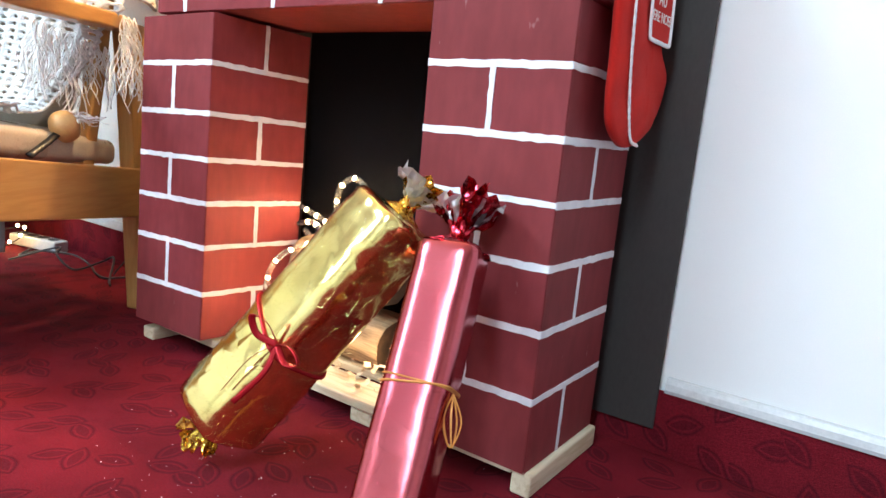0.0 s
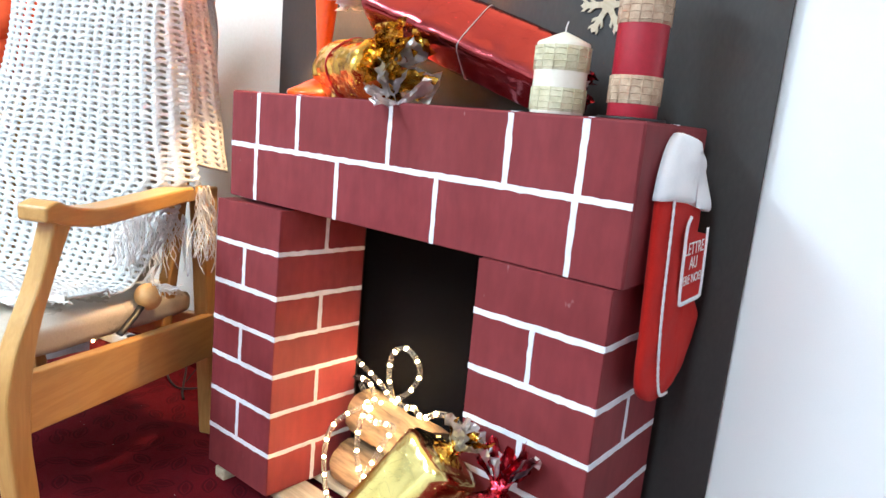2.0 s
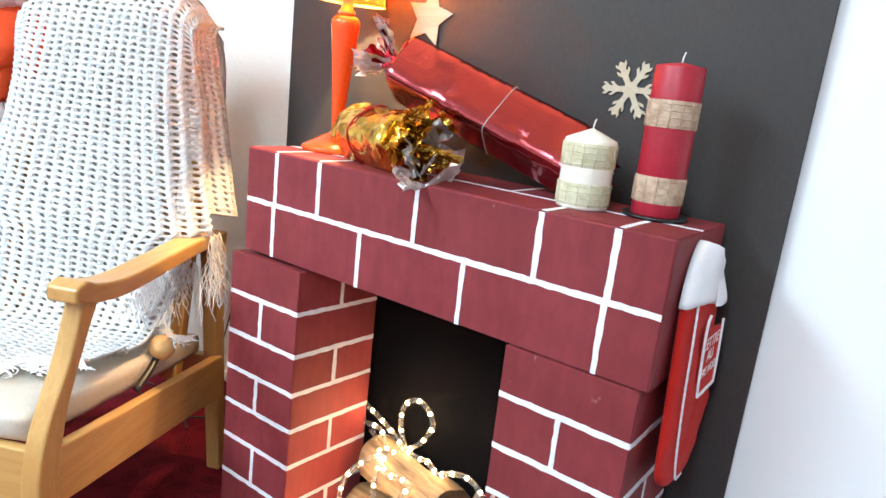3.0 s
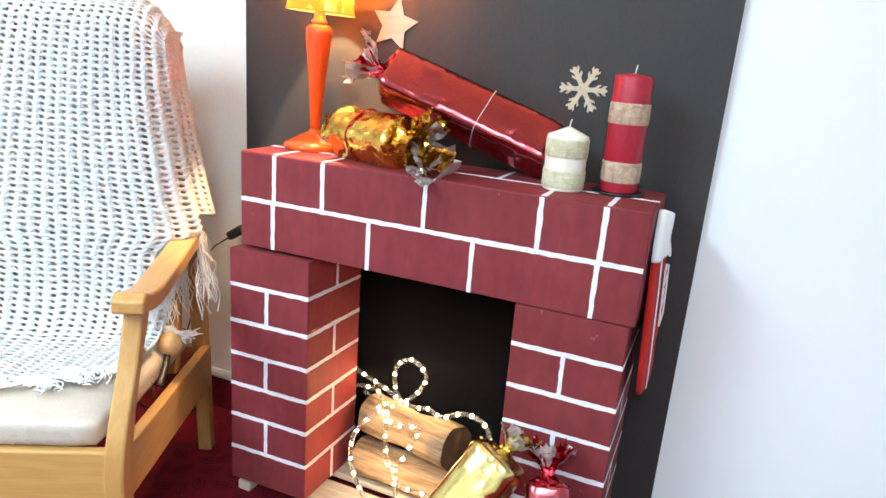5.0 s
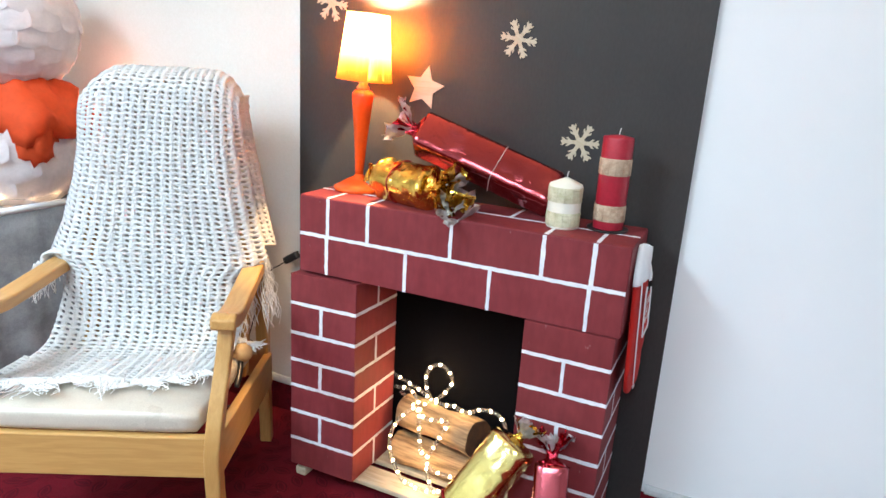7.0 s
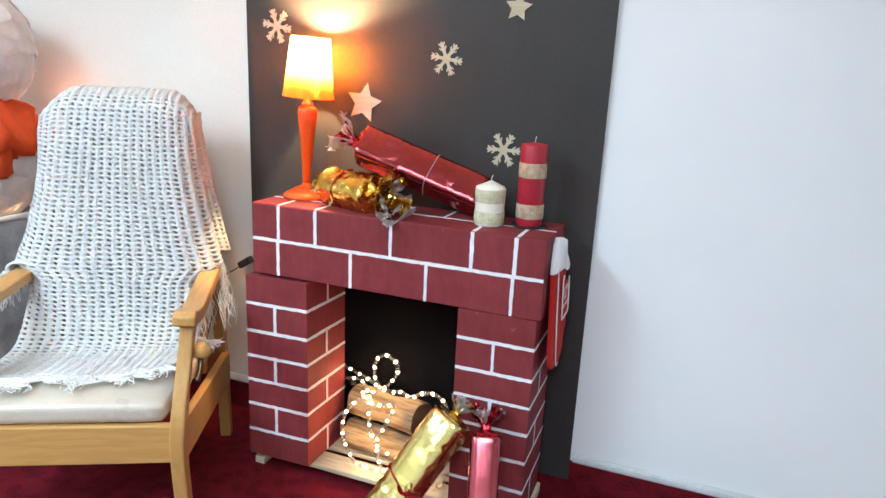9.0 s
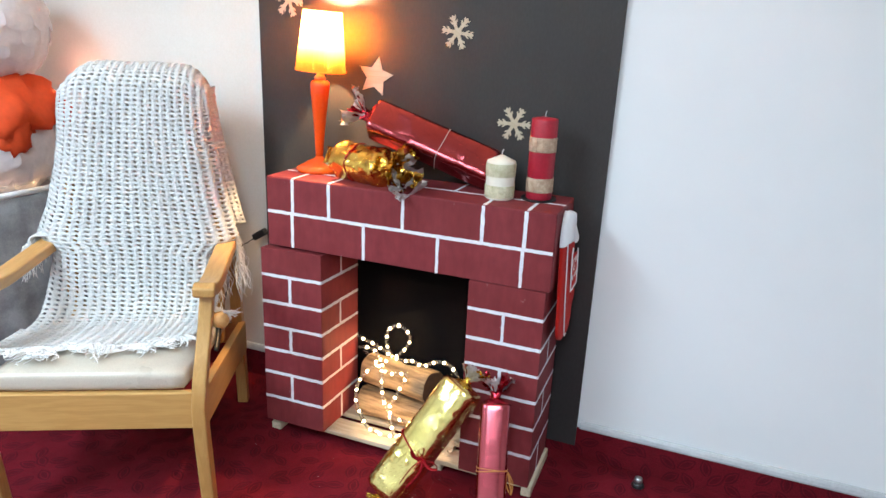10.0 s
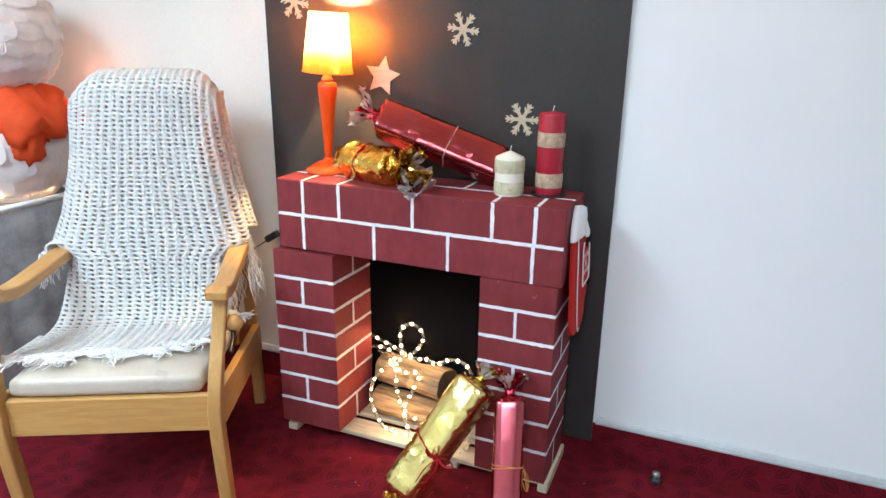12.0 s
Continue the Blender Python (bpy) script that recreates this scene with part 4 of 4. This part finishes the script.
def cushion(x0, x1, y0, y1, z0, z1, puff, n=12):
    bm = bmesh.new()
    cx, cy, cz = (x0 + x1) / 2, (y0 + y1) / 2, (z0 + z1) / 2
    bmesh.ops.create_cube(bm, size=2)
    bmesh.ops.subdivide_edges(bm, edges=bm.edges[:], cuts=n, use_grid_fill=True)
    for v in bm.verts:
        x, y, z = v.co
        k = (1 - x ** 4) * (1 - y ** 4)
        bulge = puff * k + 0.002 * noise.noise(Vector((x * 3, y * 3, z)))
        ex = 1 - 0.035 * (z * z) ** 2 - 0.02 * (y ** 8)
        v.co = (cx + (x1 - x0) / 2 * x * ex, cy + (y1 - y0) / 2 * y * (1 - 0.035 * z ** 4 - 0.02 * x ** 8), cz + (z1 - z0) / 2 * z * (1 - 0.12 * max(abs(x), abs(y)) ** 10) + bulge * z)
    return bm


SEAT_SLOPE = 0.088
seat = cushion(LEFT_X + 0.055, -0.014, -0.662, -0.08, 0.405, 0.467, 0.012)
for v in seat.verts:
    v.co.z -= SEAT_SLOPE * (v.co.y + 0.66)
part("seat_cushion", seat, VINYL, chair, "smooth cream vinyl seat", smooth=True)
bc = part("back_cushion", cushion(-0.17, 0.17, -0.04, 0.05, 0.0, 0.775, 0.008), VINYL, chair, "cream vinyl back cushion", smooth=True)
bc.matrix_basis = pose(MID, -0.16, 0.43, -8.5, 0, 0)

# ---------------------------------------------------------------- crocheted shawl over the chair
PROF = smooth_path([(0, 0.085, 0.98), (0, 0.085, 1.13), (0, 0.062, 1.205), (0, 0.0, 1.247), (0, -0.06, 1.235), (0, -0.098, 1.2), (0, -0.124, 1.1), (0, -0.153, 0.95), (0, -0.183, 0.8), (0, -0.213, 0.66), (0, -0.243, 0.54), (0, -0.298, 0.474), (0, -0.40, 0.468), (0, -0.515, 0.478)], 12)
ACC = [0.0]
for a, b in zip(PROF, PROF[1:]):
    ACC.append(ACC[-1] + (b - a).length)
WIDTH_LEFT = [(0.0, 0.2), (0.2, 0.225), (0.3, 0.24), (0.4, 0.25), (0.5, 0.264), (0.6, 0.29), (0.665, 0.325), (0.695, 0.275), (0.78, 0.28), (0.88, 0.285), (1.0, 0.3)]
WIDTH_RIGHT = [(0.0, 0.2), (0.2, 0.213), (0.3, 0.225), (0.4, 0.235), (0.5, 0.256), (0.6, 0.285), (0.665, 0.31), (0.695, 0.265), (0.78, 0.25), (0.88, 0.24), (1.0, 0.235)]


def lerp(table, s):
    for (a, p), (b, q) in zip(table, table[1:]):
        if s <= b:
            return p + (q - p) * (s - a) / (b - a)
    return table[-1][1]


def shawl_point(s, w):
    d = s * ACC[-1]
    i = max(0, min(len(ACC) - 2, next((k for k in range(len(ACC) - 1) if ACC[k + 1] >= d), len(ACC) - 2)))
    f = (d - ACC[i]) / (ACC[i + 1] - ACC[i])
    p = PROF[i].lerp(PROF[i + 1], f)
    hw = lerp(WIDTH_LEFT if w < 0 else WIDTH_RIGHT, s)
    e = max(0.0, (abs(w) - 0.6) / 0.4)
    wrap = 0.07 * e ** 2.4 * max(0.0, min(1.0, (0.82 - s) / 0.1)) * max(0.0, min(1.0, (s - 0.25) / 0.2))
    top = max(0.0, 1 - max(0.0, s - 0.235) / 0.14)
    corner = max(0.0, (abs(w) - 0.62) / 0.38)
    x = MID + hw * w + 0.006 * math.sin(s * 9 + w)
    y = p.y - (0.012 if s > 0.3 else 0.0) + wrap + 0.006 * noise.noise(Vector((w * 3, s * 9, 1)))
    z = p.z - 0.075 * top * corner ** 2.2 - 0.006 * top * w * w + 0.004 * noise.noise(Vector((w * 4, s * 6, 4))) + (0.012 * e if s > 0.9 else 0)
    if s > 0.82:
        f = (s - 0.82) / 0.18
        y += (0.05 * w - 0.012 * math.sin(w * 4.0)) * f
        z -= SEAT_SLOPE * 0.05 * w * f
    return Vector((x, y, z))


def side_point(s, v):
    """The part that falls behind the right edge: s along it, v from 0 at the edge backwards."""
    f = max(0.0, min(1.0, (s - 0.24) / 0.42))
    depth = 0.085 + 0.035 * f
    ripple = 0.008 * math.sin(v * 7 + s * 5) * f
    return shawl_point(s, 0.985) + Vector((0.022 * v * f + ripple, depth * v, -0.03 * v * f))


def net(nx, ny, s0, s1, w0, w1, place, seed):
    """Knitted ribs: a rounded hole in each cell, between raised zigzag ridges."""
    bm = bmesh.new()
    cache, ridge = {}, []

    def vert(i2, j4):
        key = (i2, j4)
        if key not in cache:
            s = s0 + (s1 - s0) * max(0.0, min(1.0, j4 / (4 * ny)))
            sway = 0.0
            if i2 % 2 == 0:
                sway = 0.2 * (1 if (j4 // 2) % 2 else -1)
            cache[key] = bm.verts.new(place(s, w0 + (w1 - w0) * max(0.0, min(1.0, (i2 + sway) / (2 * nx)))))
            if i2 % 2 == 0:
                ridge.append((cache[key], 0.0042 if (j4 // 2) % 2 else 0.0022))
        return cache[key]
    rr = random.Random(seed)
    for i in range(nx):
        for j in range(ny):
            j0 = 4 * j
            outer = [vert(2 * i, j0), vert(2 * i + 1, j0), vert(2 * i + 2, j0), vert(2 * i + 2, j0 + 2), vert(2 * i + 2, j0 + 4), vert(2 * i + 1, j0 + 4), vert(2 * i, j0 + 4), vert(2 * i, j0 + 2)]
            jc = (j + 0.5 + (0.07 if i % 2 else -0.07)) / ny
            ic = (i + 0.5 + rr.uniform(-0.05, 0.05)) / nx
            ru, rv = 0.238 + rr.uniform(-0.04, 0.04), 0.265 + rr.uniform(-0.04, 0.04)
            inner = []
            for k in range(8):
                a = math.pi * (-0.75 + 0.25 * k)
                u = ic + ru * math.cos(a) / nx
                v = jc + (rv * math.sin(a) + 0.1 * math.cos(a)) / ny
                inner.append(bm.verts.new(place(s0 + (s1 - s0) * v, w0 + (w1 - w0) * u)))
            for k in range(8):
                bm.faces.new((outer[k], outer[(k + 1) % 8], inner[(k + 1) % 8], inner[k]))
    bm.normal_update()
    for v in bm.verts:
        v.co += v.normal * rr.uniform(-0.0007, 0.0007)
    for v, h in ridge:
        n = v.normal if v.normal.dot(Vector((0.3, -1, 0.6))) > 0 else -v.normal
        v.co += n * h
    return bm


shawl = thing("crochet_shawl", "white open-work crocheted shawl with a fringe, draped over the armchair", "shawl", CHAIR)
for sheet in (part("knitted_net", net(20, 94, 0.0, 1.0, -1.0, 1.0, shawl_point, 8), YARN, shawl, "open crochet with rows of small holes", smooth=True),
              part("side_fall", net(4, 38, 0.24, 0.63, 0.0, 1.0, side_point, 9), YARN, shawl, "loose side of the shawl hanging behind", smooth=True)):
    mod = sheet.modifiers.new("yarn", "SOLIDIFY")
    mod.thickness, mod.offset = 0.0042, 0.0
part("side_hem", tube([side_point(0.24 + 0.39 * k / 24, 1.0) for k in range(25)] + [side_point(0.63, 1.0 - k / 8) for k in range(1, 9)], 0.005, 6), YARN, shawl, smooth=True)


def tassel(start, way, length, seed, n=6, drop=True):
    """A bunch of curly yarn ends, knotted where it starts."""
    rr = random.Random(seed)
    bm = bmesh.new()
    st, wv = Vector(start), Vector(way).normalized()
    side = wv.cross(Vector((0.2, 0.1, 1))).normalized()
    other = wv.cross(side)
    bend = rr.uniform(-0.25, 0.25) if drop else rr.uniform(-1.0, 1.0)
    for k in range(n):
        pts = [st + side * rr.uniform(-0.003, 0.003)]
        a, b, reach = rr.uniform(-0.3, 0.3), rr.uniform(-0.16, 0.16), length * rr.uniform(0.7, 1.12)
        ph, curl = rr.uniform(0, 6.28), rr.uniform(0.02, 0.06) * length * (1.0 if drop else 2.2) + 0.0012
        for q in (0.14, 0.28, 0.42, 0.57, 0.72, 0.86, 1.0):
            p = st + wv * reach * q + side * (reach * (a * q + bend * q * q * 0.7) + curl * math.sin(q * 9 + ph)) + other * (reach * b * q + curl * math.cos(q * 9 + ph))
            if not drop:
                p.z = st.z + SEAT_SLOPE * (st.y - p.y) + rr.uniform(-0.0005, 0.004) + 0.003 * math.sin(q * 7 + ph)
            pts.append(p)
        tube(smooth_path(pts, 3), 0.0012, 5, bm)
    part("tassel", bm, FRINGE, shawl, smooth=True)


for k in range(34):
    w = -0.98 + 1.96 * (k + rng.uniform(-0.3, 0.3)) / 33
    p = shawl_point(1.0, w)
    p.z += 0.004
    long_one = 5 <= k <= 8
    tassel(p, (0.5 * w + rng.uniform(-1.5, 1.2), -1, 0), rng.uniform(0.09, 0.12) if long_one else rng.uniform(0.035, 0.09), 40 + k, 11, False)
edge = [shawl_point(1.0, -0.98 + 1.96 * k / 30) + Vector((0, 0, 0.004)) for k in range(31)]
part("hem", tube(edge, 0.005, 6), YARN, shawl, smooth=True)
# fringe hanging inside and outside the arms
for k in range(10):
    tassel((-0.035 + 0.003 * k, -0.31 + 0.019 * k, 0.645 - 0.003 * k), (-0.05, -0.12 + 0.02 * k, -1), rng.uniform(0.07, 0.18), 90 + k, 11)
for k in range(3):
    tassel((0.031, -0.135 + 0.02 * k, 0.688), (0.06, 0.02, -1), rng.uniform(0.15, 0.19), 110 + k, 14)
for k in range(6):
    tassel((LEFT_X - 0.012, -0.25 + 0.025 * k, 0.69), (-0.1, 0.02, -1), rng.uniform(0.08, 0.12), 130 + k, 14)
for k in range(6):
    tassel((-0.055 + 0.008 * k, -0.2 - 0.014 * k, 0.468), (0.5, -0.5 + 0.15 * k, -0.05), rng.uniform(0.05, 0.08), 150 + k, 16)
# a fold of the net laid over each arm
for s, x in ((-1, LEFT_X + 0.029),):
    bm = bmesh.new()
    for k in range(14):
        pts = [(x - s * 0.05, -0.2 + 0.012 * k, 0.66), (x - s * 0.03, -0.2 + 0.012 * k, 0.702), (x, -0.2 + 0.012 * k, 0.711), (x + s * 0.04, -0.2 + 0.012 * k, 0.703), (x + s * 0.05, -0.2 + 0.012 * k, 0.66)]
        tube(smooth_path(pts, 4), 0.0045, 5, bm)
    part("arm_fold", bm, YARN, shawl, smooth=True)

peg = thing("wooden_mallet", "small tan wooden mallet with a black handle, lying on the seat", "mallet", CHAIR @ pose(-0.012, -0.262, 0.442, 0, 0, 0))
part("head", lathe([(0.01, -0.03), (0.022, -0.027), (0.028, -0.015), (0.029, 0.0), (0.028, 0.02), (0.022, 0.03), (0.008, 0.034)], 24), TAN_WOOD, peg, smooth=True).matrix_basis = pose(0, 0, 0, 60, 0, 30)
part("handle", tube(smooth_path([(0.0, -0.012, -0.008), (0.008, -0.06, -0.03), (0.01, -0.11, -0.055)], 6), 0.008, 8, None, 0.5), BLACK_PLASTIC, peg, "black handle", smooth=True)

# ---------------------------------------------------------------- behind the chair
stand = thing("cloth_covered_stand", "low stand covered with a mottled grey felt cloth and white edging", "stand")


def drape(x0, x1, y0, y1, z1, n=40):
    bm = bmesh.new()
    out = []
    per = [(x0, y0), (x1, y0), (x1, y1), (x0, y1)]
    for (ax, ay), (bx, by) in zip(per, per[1:] + per[:1]):
        for k in range(n):
            out.append((ax + (bx - ax) * k / n, ay + (by - ay) * k / n))
    cx, cy = (x0 + x1) / 2, (y0 + y1) / 2
    rows = []
    for r in range(10):
        f = r / 9
        row = []
        for i, (x, y) in enumerate(out):
            q = 0.018 * f * math.sin(i * 0.55) + 0.012 * f * noise.noise(Vector((i * 0.2, f * 2, 0)))
            row.append(bm.verts.new((x + (x - cx) * (0.03 * f + q), y + (y - cy) * (0.03 * f + q), z1 * (1 - f) + 0.003)))
        rows.append(row)
    m = len(out)
    bm.faces.new(rows[0])
    for lo, hi in zip(rows, rows[1:]):
        for i in range(m):
            bm.faces.new((lo[i], lo[(i + 1) % m], hi[(i + 1) % m], hi[i]))
    return bm


SX0, SX1, SY0, SY1, SZ = -1.6, -0.98, -0.5, 0.08, 0.765
part("cloth", drape(SX0, SX1, SY0, SY1, SZ), GREY_CLOTH, stand, "mottled grey felt cloth", smooth=True)
rim = bmesh.new()
tube([Vector(p) for p in ((SX0, SY0, SZ), (SX1, SY0, SZ), (SX1, SY1, SZ), (SX0, SY1, SZ), (SX0, SY0, SZ))], 0.012, 8, rim)
part("edging", rim, PLUSH, stand, "white padded edging", smooth=True)


def petal_mesh(size):
    bm = bmesh.new()
    n, rows = 9, []
    for i in range(n):
        f = i / (n - 1)
        w = size * (0.42 + 0.5 * math.sin(math.pi * (0.15 + 0.6 * f))) * (1.0 if f < 0.75 else math.sqrt(max(0.0, 1 - ((f - 0.75) / 0.27) ** 2)))
        rows.append([bm.verts.new((w * u, -size * 1.3 * f, 0.007 + 0.011 * f - 4.0 * size * size * f * f + 0.05 * size * (1 - u * u))) for u in (-1, -0.5, 0, 0.5, 1)])
    for lo, hi in zip(rows, rows[1:]):
        for k in range(4):
            bm.faces.new((lo[k], lo[k + 1], hi[k + 1], hi[k]))
    me = bpy.data.meshes.new("petal")
    bm.to_mesh(me)
    bm.free()
    me.materials.append(PETAL)
    me.polygons.foreach_set("use_smooth", [True] * len(me.polygons))
    return me


def petal_ball(label, c, r, size, z_cut):
    ob = thing("paper_ball", label, "paper ball", pose(*c), "white paper balls")
    zs = [-r * math.cos(math.pi * k / 16) for k in range(17) if -r * math.cos(math.pi * k / 16) >= z_cut]
    part("core", lathe([(max(0.004, math.sqrt(max(0, r * r - z * z))), z) for z in zs], 32), PETAL, ob, smooth=True)
    me = petal_mesh(size)
    rows = int(math.pi * r / (size * 0.8))
    for k in range(1, rows):
        th = math.pi * k / rows
        z = r * math.cos(th)
        if z < z_cut + 0.02:
            continue
        n = max(3, int(2 * math.pi * r * math.sin(th) / (size * 1.45)))
        for i in range(n):
            ph = 2 * math.pi * (i + 0.5 * (k % 2)) / n
            nrm = Vector((math.sin(th) * math.cos(ph), math.sin(th) * math.sin(ph), math.cos(th)))
            down = Vector((math.cos(th) * math.cos(ph), math.cos(th) * math.sin(ph), -math.sin(th)))
            yv = -down
            xv = yv.cross(nrm)
            m = Matrix((xv, yv, nrm)).transposed().to_4x4()
            p = new("petal", me)
            p.parent = ob
            p.matrix_basis = Matrix.Translation(nrm * r * 0.995) @ m @ pose(0, 0, 0, rng.uniform(-3, 3), rng.uniform(-4, 4), rng.uniform(-5, 5))
    return ob


# Head and body of a snowman, built as two paper-petal balls.
petal_ball("snowman head, big ball covered with overlapping white paper petals, above an orange scarf", (-1.15, -0.09, 1.355), 0.225, 0.06, -1)
petal_ball("snowman body, white paper petal ball sitting on the grey stand", (-1.17, -0.1, 0.95), 0.23, 0.075, -0.155)

nest = thing("fairy_lights", "few tiny warm fairy lights at the foot of a paper ball, with an added string behind the orange cloth", "fairy lights")
path = smooth_path([(-1.1, -0.33, 0.79), (-1.03, -0.25, 0.8), (-0.99, -0.15, 0.79), (-0.98, -0.05, 0.8)], 5)
part("wire", tube(path, 0.0015, 5), TRIM, nest, smooth=True)
for p in path[2::4]:
    part("bulb", sphere(p + Vector((0, 0, 0.006)), 0.005, None, 8, 6), LED, nest, "tiny glowing bulb")

# Second string is an unseen addition, to go with the added pink lamp.
path = smooth_path([(-1.1, 0.2, 1.1), (-1.03, 0.18, 1.15), (-0.98, 0.16, 1.16), (-0.95, 0.13, 1.13)], 5)
part("wire", tube(path, 0.0015, 5), TRIM, nest, smooth=True)
for p in path[2::4]:
    part("bulb", sphere(p, 0.005, None, 8, 6), LED, nest, "tiny glowing bulb")

# The snowman's scarf.
scarf = thing("orange_cloth", "snowman scarf, crumpled bright orange cloth between the white paper balls", "cloth", pose(-1.15, -0.09, 1.09))


def crumple(a, r, z, row):
    v = Vector((math.cos(a) * 2, math.sin(a) * 2, z * 9))
    q = r * (1 + 0.16 * noise.noise(v * 1.3) + 0.12 * noise.noise(v * 3.1) + 0.04 * math.sin(a * 11 + row))
    return (q * math.cos(a), q * math.sin(a), z + 0.03 * noise.noise(v * 1.7 + Vector((5, 0, 0))))


part("wrap", lathe([(0.12, 0.095), (0.17, 0.085), (0.2, 0.05), (0.225, 0.01), (0.245, -0.03), (0.255, -0.07), (0.235, -0.1), (0.18, -0.08), (0.14, -0.02), (0.12, 0.06)], 72, None, crumple), ORANGE_TISSUE, scarf, smooth=True)
part("hanging_end", lathe([(0.02, 0.05), (0.05, 0.02), (0.065, -0.03), (0.075, -0.08), (0.06, -0.1), (0.02, -0.09)], 30, None, crumple), ORANGE_TISSUE, scarf, smooth=True).matrix_basis = pose(0.2, -0.05, -0.06, 0, 20, 0)

tulle = thing("white_tulle", "sheer white tulle hanging beside the grey stand", "fabric")
bm = bmesh.new()
cols = []
for i in range(30):
    f = i / 29
    x, y = -1.42 + 0.5 * f, -0.50 - 0.05 * f + 0.02 * math.sin(i * 1.3)
    cols.append([bm.verts.new((x + 0.04 * q * math.sin(i * 0.9), y - 0.1 * q + 0.02 * q * math.cos(i * 1.9), 0.55 * (1 - q) * (1 - 0.75 * f) + 0.004)) for q in [j / 9 for j in range(10)]])
for a, b in zip(cols, cols[1:]):
    for j in range(9):
        bm.faces.new((a[j], b[j], b[j + 1], a[j + 1]))
part("sheet", bm, TULLE, tulle, smooth=True)

fairy = thing("fairy_lights", "string of tiny lit fairy lights lying on the carpet", "fairy lights")
path = smooth_path([(-1.3, 0.1, 0.03), (-1.2, 0.02, 0.012), (-1.1, 0.12, 0.05), (-1.03, 0.17, 0.07), (-0.98, 0.13, 0.04), (-1.0, 0.06, 0.01), (-1.08, 0.04, 0.012), (-1.14, 0.13, 0.012), (-1.2, 0.17, 0.03)], 9)
part("wire", tube(path, 0.0018, 5), BLACK_PLASTIC, fairy, smooth=True)
for p in path[4::5]:
    part("bulb", sphere(p + Vector((0, -0.003, 0.004)), 0.005, None, 8, 6), LED, fairy, "tiny glowing bulb")
for lab, pts in (("thin black cable looping over the carpet by the wall", [(-0.98, 0.17, 0.006), (-0.9, 0.1, 0.006), (-0.8, 0.12, 0.035), (-0.72, 0.18, 0.03), (-0.66, 0.2, 0.006), (-0.58, 0.17, 0.006), (-0.5, 0.16, 0.006), (-0.42, 0.2, 0.02), (-0.38, 0.22, 0.006), (-0.48, 0.23, 0.006)]),
                 ("black power cable coiled on the carpet by the wall", [(-0.85, 0.05, 0.006), (-0.76, 0.15, 0.05), (-0.7, 0.12, 0.04), (-0.64, 0.14, 0.006), (-0.6, 0.2, 0.03), (-0.55, 0.21, 0.05), (-0.48, 0.16, 0.006), (-0.42, 0.13, 0.006)])):
    ob = thing("cable", lab, "cable", group="cables")
    part("cord", tube(smooth_path(pts, 8), 0.0032, 6), BLACK_PLASTIC, ob, smooth=True)
strip = thing("power_strip", "grey plastic power strip on the carpet by the wall", "power strip", pose(-1.0, 0.2, 0.0, 0, 0, 12))
part("body", box(-0.11, 0.11, -0.026, 0.026, 0.002, 0.04), TRIM, strip, bevel=0.006, seg=3)
for k in range(4):
    part("socket", lathe([(0.017, 0.0402), (0.019, 0.042), (0.015, 0.042), (0.014, 0.0405)], 20), BLACK_PLASTIC, strip).matrix_basis = pose(-0.075 + 0.05 * k, 0, 0)

# ---------------------------------------------------------------- small things on the carpet
stop = thing("rubber_ferrule", "small black rubber ferrule with a grey top on the carpet", "ferrule", pose(1.262, 0.205, 0.0))
part("foot", lathe([(0.02, 0.0), (0.021, 0.003), (0.018, 0.012), (0.015, 0.016), (0.01, 0.017)], 24), BLACK_PLASTIC, stop, smooth=True)
part("cap", lathe([(0.0125, 0.0165), (0.0135, 0.02), (0.013, 0.03), (0.009, 0.033)], 20), GREY_METAL, stop, "grey metal top", smooth=True)
wisp = thing("raffia_strand", "loose orange raffia strands on the carpet", "raffia")
for k in range(3):
    part("strand", tube(smooth_path([(0.66 + 0.01 * k, -0.30, 0.004), (0.70, -0.285 + 0.006 * k, 0.007), (0.745, -0.25 + 0.01 * k, 0.004)], 6), 0.0011, 5), RAFFIA, wisp)
bm = bmesh.new()
rr = random.Random(12)
for k in range(150):
    x, y = rr.gauss(0.62, 0.16), rr.gauss(-0.2, 0.13)
    if k % 4 == 0:
        x, y = rr.uniform(-0.7, 1.6), rr.uniform(-0.9, 0.2)
    s = rr.uniform(0.0005, 0.0013)
    a = rr.uniform(0, 6.28)
    v = [bm.verts.new((x + s * math.cos(a + q), y + s * math.sin(a + q), 0.003 + s * rr.uniform(-0.5, 0.5))) for q in (0, 1.57, 3.14, 4.71)]
    bm.faces.new(v)
tagged(link("glitter_specks", bm, SILVER), "tiny silver glitter specks scattered on the carpet", "glitter", kind="stuff")
